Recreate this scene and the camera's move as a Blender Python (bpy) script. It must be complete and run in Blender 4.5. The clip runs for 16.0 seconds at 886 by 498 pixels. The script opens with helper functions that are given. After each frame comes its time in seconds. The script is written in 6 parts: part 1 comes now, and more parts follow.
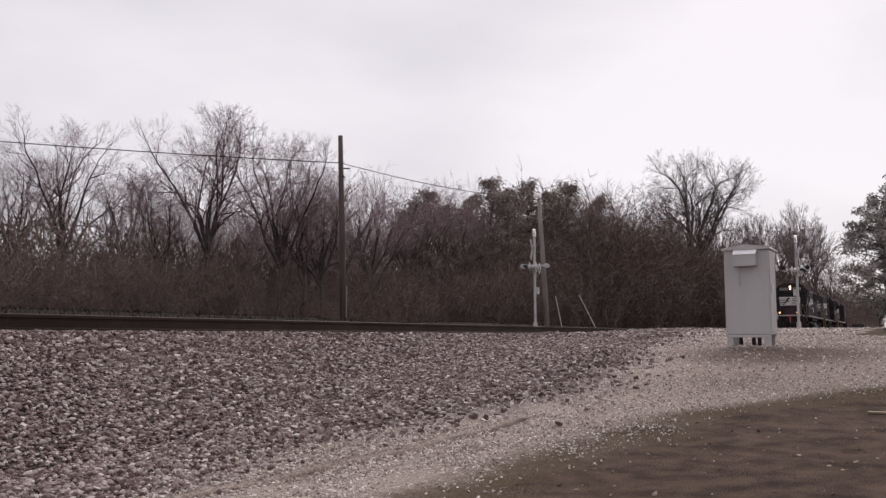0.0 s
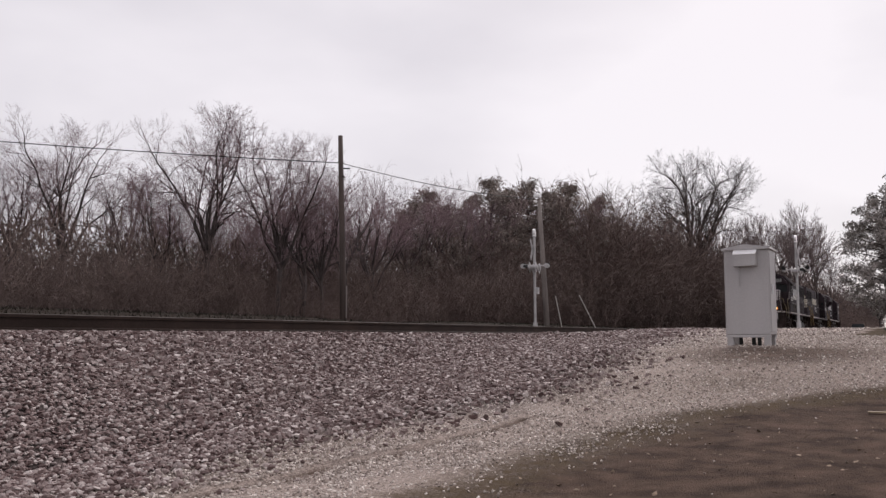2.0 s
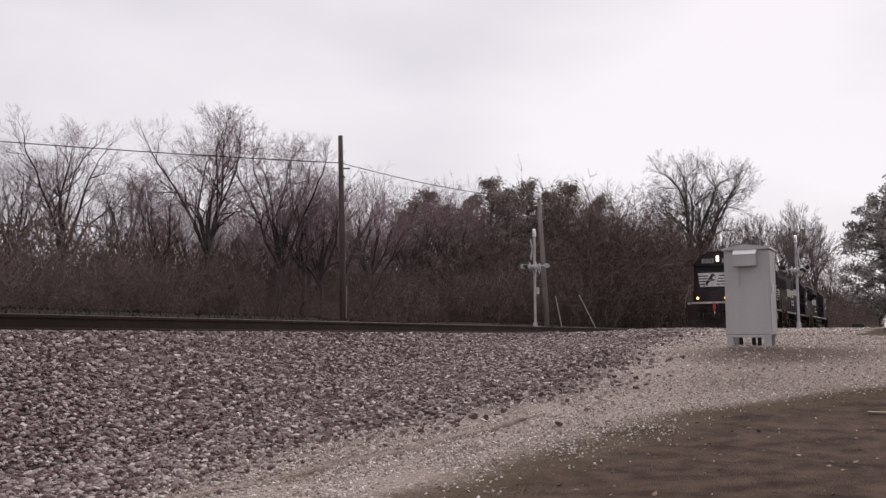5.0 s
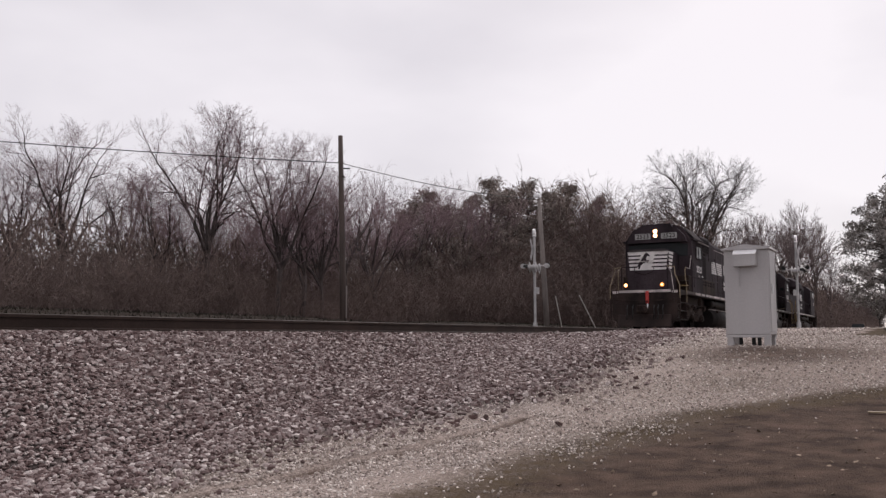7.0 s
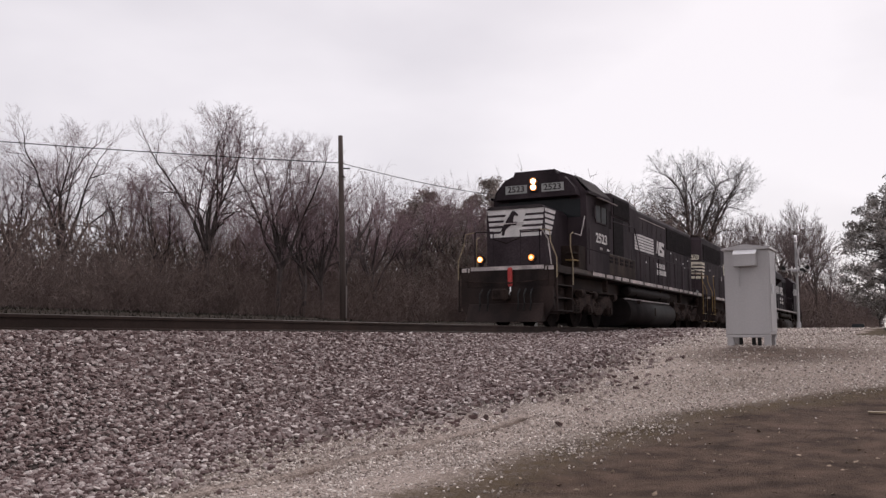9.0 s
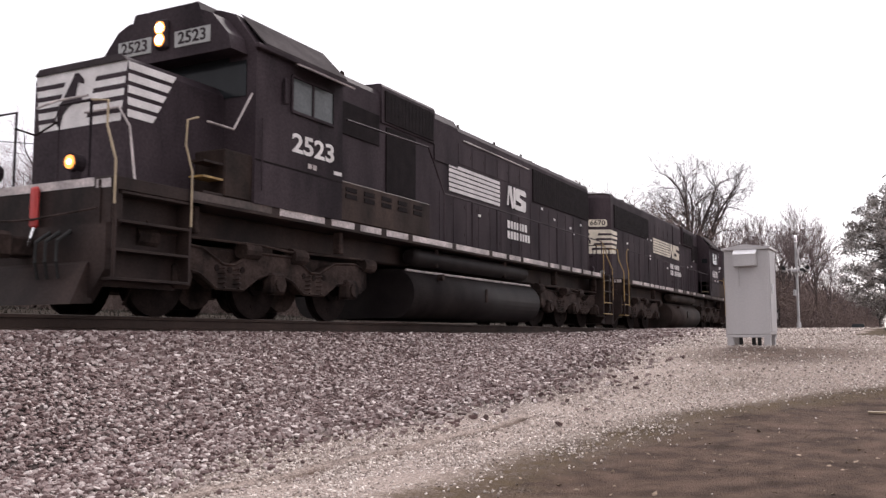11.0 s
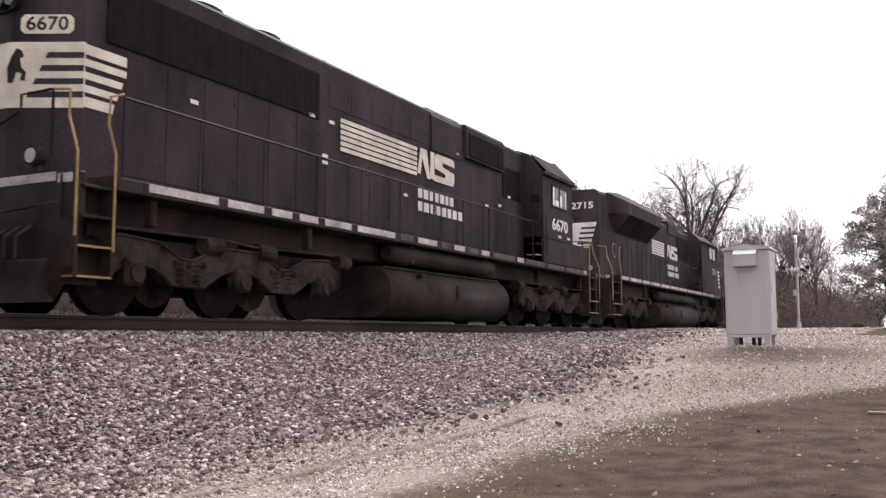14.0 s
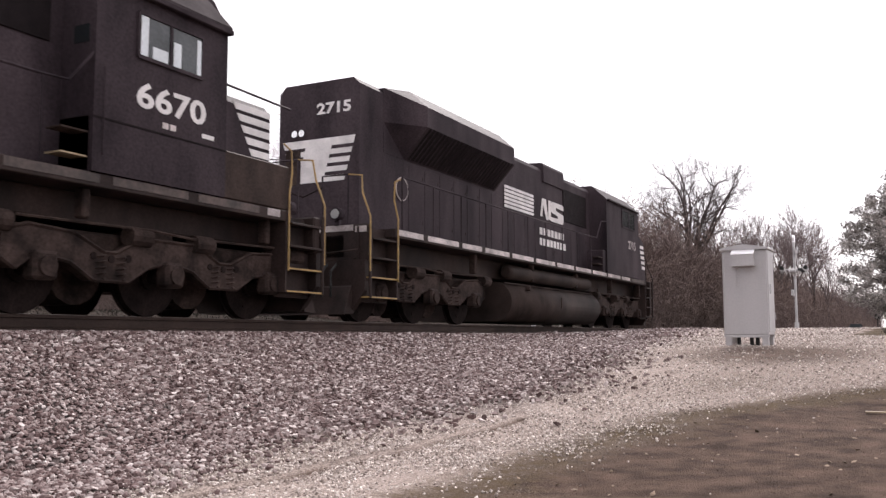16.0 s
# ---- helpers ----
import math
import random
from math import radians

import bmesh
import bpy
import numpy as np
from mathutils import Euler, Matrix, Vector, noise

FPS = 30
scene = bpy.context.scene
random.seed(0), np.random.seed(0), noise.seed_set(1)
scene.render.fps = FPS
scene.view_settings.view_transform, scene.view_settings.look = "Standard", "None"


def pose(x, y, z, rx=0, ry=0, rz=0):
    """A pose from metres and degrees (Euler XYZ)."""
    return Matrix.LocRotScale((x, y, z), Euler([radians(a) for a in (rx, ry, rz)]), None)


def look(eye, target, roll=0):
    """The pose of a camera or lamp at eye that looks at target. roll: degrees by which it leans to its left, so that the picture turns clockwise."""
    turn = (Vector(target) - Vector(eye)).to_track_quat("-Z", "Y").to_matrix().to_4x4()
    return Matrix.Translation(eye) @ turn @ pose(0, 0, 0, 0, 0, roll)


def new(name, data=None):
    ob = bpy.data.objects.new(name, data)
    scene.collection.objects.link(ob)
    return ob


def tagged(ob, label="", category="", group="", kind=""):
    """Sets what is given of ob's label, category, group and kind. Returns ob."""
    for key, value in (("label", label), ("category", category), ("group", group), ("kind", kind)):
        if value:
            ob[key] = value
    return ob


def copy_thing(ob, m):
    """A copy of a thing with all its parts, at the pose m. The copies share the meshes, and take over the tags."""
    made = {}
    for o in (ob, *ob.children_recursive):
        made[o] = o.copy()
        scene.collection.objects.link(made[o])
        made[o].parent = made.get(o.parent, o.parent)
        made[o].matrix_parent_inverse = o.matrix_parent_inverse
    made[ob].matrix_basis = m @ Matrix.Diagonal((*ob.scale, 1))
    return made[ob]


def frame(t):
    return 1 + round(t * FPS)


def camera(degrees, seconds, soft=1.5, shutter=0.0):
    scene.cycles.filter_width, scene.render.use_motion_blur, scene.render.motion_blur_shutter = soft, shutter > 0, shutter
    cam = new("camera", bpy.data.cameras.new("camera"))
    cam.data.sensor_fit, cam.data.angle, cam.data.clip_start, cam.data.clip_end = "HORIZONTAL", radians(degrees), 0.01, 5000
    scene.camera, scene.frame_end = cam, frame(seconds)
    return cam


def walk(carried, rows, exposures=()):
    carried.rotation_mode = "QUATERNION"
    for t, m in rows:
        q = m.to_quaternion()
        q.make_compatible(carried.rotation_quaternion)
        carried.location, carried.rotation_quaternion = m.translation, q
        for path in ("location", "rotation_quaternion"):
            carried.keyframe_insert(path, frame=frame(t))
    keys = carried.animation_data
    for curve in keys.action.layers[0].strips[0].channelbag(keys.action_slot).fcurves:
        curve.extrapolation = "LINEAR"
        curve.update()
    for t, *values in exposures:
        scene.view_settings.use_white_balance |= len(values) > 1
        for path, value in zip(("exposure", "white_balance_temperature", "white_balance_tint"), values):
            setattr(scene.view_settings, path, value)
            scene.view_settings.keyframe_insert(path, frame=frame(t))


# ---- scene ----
# camera: tripod beside the track, 0.28 m below the rail head
EYE = (10.046, 0.0, -0.28)


def aim(yaw, pitch=5.608):
    """A pose at EYE that looks yaw degrees to the left of the track's direction."""
    a, b = radians(yaw), radians(pitch)
    way = Vector((-math.sin(a) * math.cos(b), math.cos(a) * math.cos(b), math.sin(b)))
    return look(EYE, Vector(EYE) + way, -0.14)


cam = camera(52.82, 16.0, soft=1.4, shutter=0.12)
walk(cam, [(0, aim(27.425)), (15.0, aim(27.425)), (15.5, aim(27.425)), (15.8, aim(27.36)), (16.0, aim(27.316))],
     exposures=[(0, 0.0, 6500, 15), (8.0, 0.0, 6500, 15), (9.2, 0.04, 6500, 15), (11.3, 0.82, 6500, 15), (13.0, 0.92, 6500, 15), (16, 0.94, 6500, 15)])

# ---- daylight: a bright overcast sky ----
world = bpy.data.worlds.new("overcast_sky")
scene.world = world
world.use_nodes = True
wn, wl = world.node_tree.nodes, world.node_tree.links
wn.clear()
w_out, w_bg = wn.new("ShaderNodeOutputWorld"), wn.new("ShaderNodeBackground")
w_sky = wn.new("ShaderNodeTexSky")
w_sky.sky_type, w_sky.sun_disc = "NISHITA", False
w_sky.sun_elevation, w_sky.sun_rotation = radians(41), radians(-8)
w_co, w_map = wn.new("ShaderNodeTexCoord"), wn.new("ShaderNodeMapping")
w_map.inputs["Scale"].default_value = (1.0, 1.0, 2.6)
w_noise = wn.new("ShaderNodeTexNoise")
w_noise.inputs["Scale"].default_value, w_noise.inputs["Detail"].default_value = 1.7, 5.0
w_noise.inputs["Roughness"].default_value = 0.45
w_ramp = wn.new("ShaderNodeValToRGB")
w_ramp.color_ramp.elements[0].position, w_ramp.color_ramp.elements[0].color = 0.36, (5.85, 5.66, 5.86, 1)
w_ramp.color_ramp.elements[1].position, w_ramp.color_ramp.elements[1].color = 0.66, (8.55, 8.30, 8.33, 1)
w_mix = wn.new("ShaderNodeMixRGB")
w_mix.inputs["Fac"].default_value = 0.9
wl.new(w_co.outputs["Generated"], w_map.inputs["Vector"])
wl.new(w_map.outputs["Vector"], w_noise.inputs["Vector"])
wl.new(w_noise.outputs["Fac"], w_ramp.inputs["Fac"])
wl.new(w_sky.outputs["Color"], w_mix.inputs["Color1"])
wl.new(w_ramp.outputs["Color"], w_mix.inputs["Color2"])
wl.new(w_mix.outputs["Color"], w_bg.inputs["Color"])
wl.new(w_bg.outputs["Background"], w_out.inputs["Surface"])
w_bg.inputs["Strength"].default_value = 0.11

sun_data = bpy.data.lights.new("sun", "SUN")
sun_data.energy, sun_data.angle, sun_data.color = 1.9, radians(12), (1.0, 0.96, 0.92)
sun = new("sun", sun_data)
sun.matrix_world = look((0, 0, 60), Vector((0, 0, 60)) - Vector((-0.10, 0.74, 0.66)))


# ---- materials ----
def mat(name, base, rough=0.6, metal=0.0, vary=0.25, scale=3.0, fine=40.0, bump=0.1, tint=None, island=0.0, per_object=0.0, streak=0.0, spec=0.5):
    """A surface with two scales of variation: blotches of metres and grain of centimetres."""
    m = bpy.data.materials.new(name)
    m.use_nodes = True
    n, l = m.node_tree.nodes, m.node_tree.links
    b = n["Principled BSDF"]
    b.inputs["Roughness"].default_value, b.inputs["Metallic"].default_value = rough, metal
    b.inputs["Specular IOR Level"].default_value = spec
    co = n.new("ShaderNodeTexCoord")
    big, small = n.new("ShaderNodeTexNoise"), n.new("ShaderNodeTexNoise")
    big.inputs["Scale"].default_value, big.inputs["Detail"].default_value = scale, 7
    small.inputs["Scale"].default_value, small.inputs["Detail"].default_value = fine, 3
    if streak:
        mp = n.new("ShaderNodeMapping")
        mp.inputs["Scale"].default_value = (1, 1, streak)
        l.new(co.outputs["Object"], mp.inputs["Vector"])
        l.new(mp.outputs["Vector"], big.inputs["Vector"])
    else:
        l.new(co.outputs["Object"], big.inputs["Vector"])
    l.new(co.outputs["Object"], small.inputs["Vector"])
    ramp = n.new("ShaderNodeValToRGB")
    dark = [c * (1 - vary) for c in base]
    light = [min(1, c * (1 + vary)) for c in (tint or base)]
    ramp.color_ramp.elements[0].position, ramp.color_ramp.elements[0].color = 0.32, (*dark, 1)
    ramp.color_ramp.elements[1].position, ramp.color_ramp.elements[1].color = 0.68, (*light, 1)
    l.new(big.outputs["Fac"], ramp.inputs["Fac"])
    grain = n.new("ShaderNodeMapRange")
    grain.inputs["From Min"].default_value, grain.inputs["From Max"].default_value = 0.3, 0.7
    grain.inputs["To Min"].default_value, grain.inputs["To Max"].default_value = 1 - vary * 0.6, 1 + vary * 0.6
    l.new(small.outputs["Fac"], grain.inputs["Value"])
    value = grain.outputs["Result"]
    for amount, kind, socket in ((island, "ShaderNodeNewGeometry", "Random Per Island"), (per_object, "ShaderNodeObjectInfo", "Random")):
        if amount:
            src, rng, mul = n.new(kind), n.new("ShaderNodeMapRange"), n.new("ShaderNodeMath")
            rng.inputs["To Min"].default_value, rng.inputs["To Max"].default_value = 1 - amount, 1 + amount
            mul.operation = "MULTIPLY"
            l.new(src.outputs[socket], rng.inputs["Value"])
            l.new(rng.outputs["Result"], mul.inputs[0])
            l.new(value, mul.inputs[1])
            value = mul.outputs["Value"]
    mix = n.new("ShaderNodeVectorMath")
    mix.operation = "SCALE"
    l.new(ramp.outputs["Color"], mix.inputs[0])
    l.new(value, mix.inputs["Scale"])
    l.new(mix.outputs["Vector"], b.inputs["Base Color"])
    if bump:
        bp = n.new("ShaderNodeBump")
        bp.inputs["Strength"].default_value, bp.inputs["Distance"].default_value = bump, 0.02
        l.new(small.outputs["Fac"], bp.inputs["Height"])
        l.new(bp.outputs["Normal"], b.inputs["Normal"])
    return m


def glow(name, colour, strength):
    m = bpy.data.materials.new(name)
    m.use_nodes = True
    b = m.node_tree.nodes["Principled BSDF"]
    b.inputs["Base Color"].default_value = (*colour, 1)
    b.inputs["Emission Color"].default_value, b.inputs["Emission Strength"].default_value = (*colour, 1), strength
    return m


BLACK = mat("engine_black_paint", (0.0300, 0.0224, 0.0268), 0.62, vary=0.38, scale=1.1, fine=25, bump=0.05, tint=(0.0442, 0.0338, 0.0378), streak=0.35, spec=0.06)
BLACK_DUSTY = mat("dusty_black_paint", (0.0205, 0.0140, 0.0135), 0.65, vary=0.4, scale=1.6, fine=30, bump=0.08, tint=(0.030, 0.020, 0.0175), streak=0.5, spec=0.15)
GRILLE = mat("black_grille", (0.0125, 0.0092, 0.0100), 0.8, vary=0.3, scale=4, fine=60, bump=0.3, spec=0.1)
WHITE = mat("weathered_white_paint", (0.66, 0.63, 0.62), 0.55, vary=0.16, scale=2.5, fine=45, bump=0.03)
CREAM = mat("yellowed_white_paint", (0.62, 0.56, 0.46), 0.55, vary=0.2, scale=2.5, fine=45, bump=0.03)
STRIPE = mat("grimy_white_paint", (0.42, 0.37, 0.36), 0.6, vary=0.45, scale=2.2, fine=22, bump=0.05)
RUSTY_STRIPE = mat("rust_worn_white_paint", (0.058, 0.041, 0.035), 0.65, vary=0.5, scale=3, fine=18, bump=0.06)
YELLOW = mat("worn_yellow_paint", (0.27, 0.17, 0.055), 0.55, vary=0.3, scale=5, fine=50, bump=0.03)
RUSTBOX = mat("rust_dusted_black_paint", (0.026, 0.0178, 0.0155), 0.7, vary=0.4, scale=1.8, fine=28, bump=0.08, tint=(0.040, 0.0272, 0.0225), streak=0.5, spec=0.12)
BEIGE = mat("faded_handrail_paint", (0.32, 0.25, 0.16), 0.6, vary=0.25, scale=5, fine=50, bump=0.03)
GRIME = mat("brake_dust_grime", (0.017, 0.0118, 0.0108), 0.85, vary=0.55, scale=3, fine=25, bump=0.25, tint=(0.037, 0.0255, 0.0220), spec=0.12)
TANK = mat("dusty_tank_paint", (0.0105, 0.0072, 0.0078), 0.6, vary=0.4, scale=1.5, fine=35, bump=0.06, tint=(0.015, 0.012, 0.0115), spec=0.12)
TANK_DUSTY = mat("brown_dusted_tank_paint", (0.024, 0.0170, 0.0150), 0.7, vary=0.35, scale=1.2, fine=35, bump=0.06, tint=(0.036, 0.026, 0.0225), spec=0.12)
STEEL = mat("worn_wheel_steel", (0.013, 0.0088, 0.0080), 0.85, metal=0.0, vary=0.5, scale=3, fine=30, bump=0.2, spec=0.08)
REDPAINT = mat("faded_red_paint", (0.42, 0.035, 0.03), 0.5, vary=0.2, scale=6, fine=50, bump=0.03)
CHROME = mat("bright_steel", (0.6, 0.6, 0.6), 0.25, metal=1.0, vary=0.1, scale=6, fine=50, bump=0.0)
GLASS = mat("dark_cab_glass", (0.018, 0.02, 0.022), 0.12, vary=0.1, scale=2, fine=20, bump=0.0, spec=0.12)
PALE_GLASS = mat("pale_sky_glass", (0.62, 0.66, 0.68), 0.1, vary=0.1, scale=2, fine=20, bump=0.0)
LAMP_WARM = glow("lit_headlight", (1.0, 0.80, 0.52), 9)
# orange halo round the lit lamps, put in as a weakly glowing disc
LAMP_RING = glow("lamp_halo_glow", (1.0, 0.34, 0.07), 1.0)
ROOF = mat("grey_roof_sheet", (0.052, 0.044, 0.046), 0.95, vary=0.3, scale=2, fine=30, bump=0.05, spec=0.05)
GREY_GLASS = mat("dim_cab_glass", (0.085, 0.092, 0.095), 0.12, vary=0.2, scale=2, fine=20, bump=0.0, spec=0.2)
LAMP_AMBER = glow("lit_ditch_light", (1.0, 0.62, 0.28), 4.5)
LAMP_DIM = glow("dim_amber_light", (1.0, 0.36, 0.10), 1.3)
BOARD = mat("number_board_glass", (0.30, 0.30, 0.29), 0.3, vary=0.1, scale=5, fine=60, bump=0.0)
RAIL = mat("rusty_rail", (0.042, 0.027, 0.022), 0.65, metal=0.0, vary=0.3, scale=2, fine=30, bump=0.15, spec=0.15)
RAILTOP = mat("polished_rail_head", (0.20, 0.18, 0.17), 0.4, metal=0.8, vary=0.15, scale=2, fine=40, bump=0.02)
TIE = mat("creosoted_tie_wood", (0.055, 0.042, 0.034), 0.85, vary=0.35, scale=4, fine=30, bump=0.3, per_object=0.25)
STONE = mat("crushed_ballast_stone", (0.16, 0.12, 0.112), 0.8, vary=0.16, scale=1.2, fine=34, bump=0.3, spec=0.3)
PEBBLE = mat("pale_limestone_gravel", (0.45, 0.40, 0.362), 0.85, vary=0.2, scale=0.8, fine=50, bump=0.15, spec=0.2)


def by_stone(m, steps):
    """Gives each stone of a joined heap its own hue: dark red-brown to pale grey."""
    n, l = m.node_tree.nodes, m.node_tree.links
    b = n["Principled BSDF"]
    scale = b.inputs["Base Color"].links[0].from_node
    src, ramp = n.new("ShaderNodeNewGeometry"), n.new("ShaderNodeValToRGB")
    l.new(src.outputs["Random Per Island"], ramp.inputs["Fac"])
    e = ramp.color_ramp.elements
    while len(e) < len(steps):
        e.new(0.5)
    for item, (at, colour) in zip(e, steps):
        item.position, item.color = at, (*colour, 1)
    l.new(ramp.outputs["Color"], scale.inputs[0])


by_stone(STONE, ((0.0, (0.072, 0.044, 0.041)), (0.35, (0.160, 0.107, 0.101)), (0.62, (0.250, 0.193, 0.182)), (0.86, (0.37, 0.31, 0.293)), (1.0, (0.62, 0.55, 0.525))))
by_stone(PEBBLE, ((0.0, (0.18, 0.142, 0.124)), (0.3, (0.35, 0.295, 0.262)), (0.7, (0.55, 0.485, 0.440)), (1.0, (0.86, 0.785, 0.73))))
GALV = mat("galvanised_cabinet", (0.42, 0.405, 0.405), 0.5, metal=0.2, vary=0.07, scale=1.8, fine=30, bump=0.03, streak=0.3)
# near-white base; on the cabinet's hood cap it paints the sky's reflection
GALV_LIGHT = mat("near_white_galvanised", (0.86, 0.85, 0.85), 0.35, metal=0.0, vary=0.05, scale=3, fine=30, bump=0.02)
ALU = mat("dull_aluminium_mast", (0.45, 0.44, 0.44), 0.5, metal=0.3, vary=0.2, scale=2, fine=30, bump=0.03)
POLEWOOD = mat("weathered_pole_wood", (0.085, 0.063, 0.055), 0.85, vary=0.35, scale=2.5, fine=25, bump=0.3, streak=0.15)
POLEGREY = mat("grey_pole_wood", (0.22, 0.19, 0.175), 0.85, vary=0.3, scale=2.5, fine=25, bump=0.3, streak=0.15)
WIRE = mat("dark_cable", (0.03, 0.028, 0.03), 0.6, vary=0.1, scale=3, fine=20, bump=0.0)
GUARD = mat("pale_guy_guard", (0.55, 0.52, 0.48), 0.5, vary=0.15, scale=3, fine=30, bump=0.0)
BARK = mat("grey_brown_bark", (0.055, 0.042, 0.040), 0.9, vary=0.35, scale=1.5, fine=14, bump=0.4, tint=(0.075, 0.060, 0.057))
TWIG = mat("bare_twigs", (0.24, 0.167, 0.178), 0.9, vary=0.3, scale=0.6, fine=8, bump=0.0)
TWIG_FAR = mat("grey_bare_twigs", (0.165, 0.126, 0.124), 0.9, vary=0.25, scale=0.6, fine=8, bump=0.0)
BRUSH = mat("brown_brush", (0.150, 0.104, 0.094), 0.95, vary=0.28, scale=0.22, fine=4, bump=0.0, tint=(0.165, 0.124, 0.108), island=0.18)
CEDAR = mat("dark_evergreen_sprays", (0.25, 0.21, 0.185), 0.85, vary=0.3, scale=0.5, fine=6, bump=0.0, island=0.35)
PINE = mat("dark_pine_sprays", (0.30, 0.278, 0.262), 0.85, vary=0.3, scale=0.5, fine=6, bump=0.0, island=0.35)
CLOD = mat("brown_dirt_clods", (0.10, 0.070, 0.054), 0.9, vary=0.3, scale=2, fine=40, bump=0.1, island=0.35, spec=0.1)
DRYLEAF = mat("dry_leaf_bits", (0.26, 0.20, 0.15), 0.85, vary=0.3, scale=4, fine=60, bump=0.1, island=0.5, spec=0.1)
LAWN = mat("green_verge_grass", (0.075, 0.095, 0.028), 0.9, vary=0.3, scale=1.5, fine=12, bump=0.0, island=0.4)
GRASS = mat("dull_grass", (0.026, 0.021, 0.014), 0.9, vary=0.3, scale=0.6, fine=10, bump=0.0, island=0.4)
PANEL = mat("crossing_panel_rubber", (0.09, 0.078, 0.07), 0.85, vary=0.3, scale=2, fine=25, bump=0.2, per_object=0.15, spec=0.1)
DARKCAR = mat("dark_car_paint", (0.03, 0.03, 0.035), 0.3, vary=0.1, scale=3, fine=20, bump=0.0)
RUBBER = mat("black_rubber", (0.02, 0.02, 0.02), 0.85, vary=0.1, scale=6, fine=40, bump=0.1)


# ---- mesh helpers ----
class Shape:
    """Collects faces, then becomes one mesh object."""

    def __init__(self):
        self.v, self.f = [], []

    def add(self, verts, faces):
        k = len(self.v)
        self.v += [tuple(p) for p in verts]
        self.f += [[k + i for i in q] for q in faces]
        return self

    def box(self, x0, x1, y0, y1, z0, z1, c=0.0):
        """A box; c cuts its edges."""
        if c <= 0:
            v = [(x, y, z) for x in (x0, x1) for y in (y0, y1) for z in (z0, z1)]
            return self.add(v, [(0, 1, 3, 2), (4, 6, 7, 5), (0, 4, 5, 1), (2, 3, 7, 6), (0, 2, 6, 4), (1, 5, 7, 3)])
        bm = bmesh.new()
        bmesh.ops.create_cube(bm, size=1, matrix=Matrix.Translation(((x0 + x1) / 2, (y0 + y1) / 2, (z0 + z1) / 2)) @ Matrix.Diagonal((x1 - x0, y1 - y0, z1 - z0, 1)))
        bmesh.ops.bevel(bm, geom=bm.edges[:], offset=c, segments=1, affect="EDGES", profile=0.5)
        bm.verts.index_update()
        self.add([p.co[:] for p in bm.verts], [[q.index for q in t.verts] for t in bm.faces])
        bm.free()
        return self

    def prism(self, profile, a, b, axis="y"):
        """Extrudes a closed outline of (u, w) from a to b: along y it is (x, z), along x it is (y, z), along z it is (x, y)."""
        n = len(profile)
        place = {"y": lambda u, w, s: (u, s, w), "x": lambda u, w, s: (s, u, w), "z": lambda u, w, s: (u, w, s)}[axis]
        v = [place(u, w, a) for u, w in profile] + [place(u, w, b) for u, w in profile]
        f = [tuple(range(n)), tuple(range(2 * n - 1, n - 1, -1))]
        f += [(i, i + n, (i + 1) % n + n, (i + 1) % n) for i in range(n)]
        return self.add(v, f)

    def tube(self, points, r, n=6, r_end=None):
        """A round bar along points."""
        pts = [Vector(p) for p in points]
        verts, faces = [], []
        for i, p in enumerate(pts):
            way = (pts[min(i + 1, len(pts) - 1)] - pts[max(i - 1, 0)]).normalized()
            side = way.cross(Vector((0, 0, 1)) if abs(way.z) < 0.9 else Vector((1, 0, 0))).normalized()
            up = side.cross(way)
            rr = r if r_end is None else r + (r_end - r) * i / (len(pts) - 1)
            verts += [p + (side * math.cos(2 * math.pi * k / n) + up * math.sin(2 * math.pi * k / n)) * rr for k in range(n)]
        for i in range(len(pts) - 1):
            faces += [(i * n + k, i * n + (k + 1) % n, (i + 1) * n + (k + 1) % n, (i + 1) * n + k) for k in range(n)]
        faces += [tuple(range(n - 1, -1, -1)), tuple(range((len(pts) - 1) * n, len(pts) * n))]
        return self.add(verts, faces)

    def disc(self, centre, axis, r, depth, n=16):
        c, a = Vector(centre), Vector(axis).normalized() * depth / 2
        return self.tube([c - a, c + a], r, n)

    def mesh(self, name, material, smooth=False):
        me = bpy.data.meshes.new(name)
        me.from_pydata(self.v, [], self.f)
        bm = bmesh.new()
        bm.from_mesh(me)
        bmesh.ops.recalc_face_normals(bm, faces=bm.faces)
        bm.to_mesh(me)
        bm.free()
        me.materials.append(material)
        if smooth:
            me.polygons.foreach_set("use_smooth", [len(p.vertices) == 4 for p in me.polygons])
        return me


def part(name, shape, material, parent=None, label="", smooth=False):
    """One mesh object from a Shape, under its thing."""
    ob = new(name, shape.mesh(name, material, smooth))
    ob.parent = parent
    return tagged(ob, label)


def thing(name, place, label, category, group="", kind=""):
    """An empty at a thing's base."""
    ob = new(name)
    ob.matrix_basis = place
    return tagged(ob, label, category, group, kind)


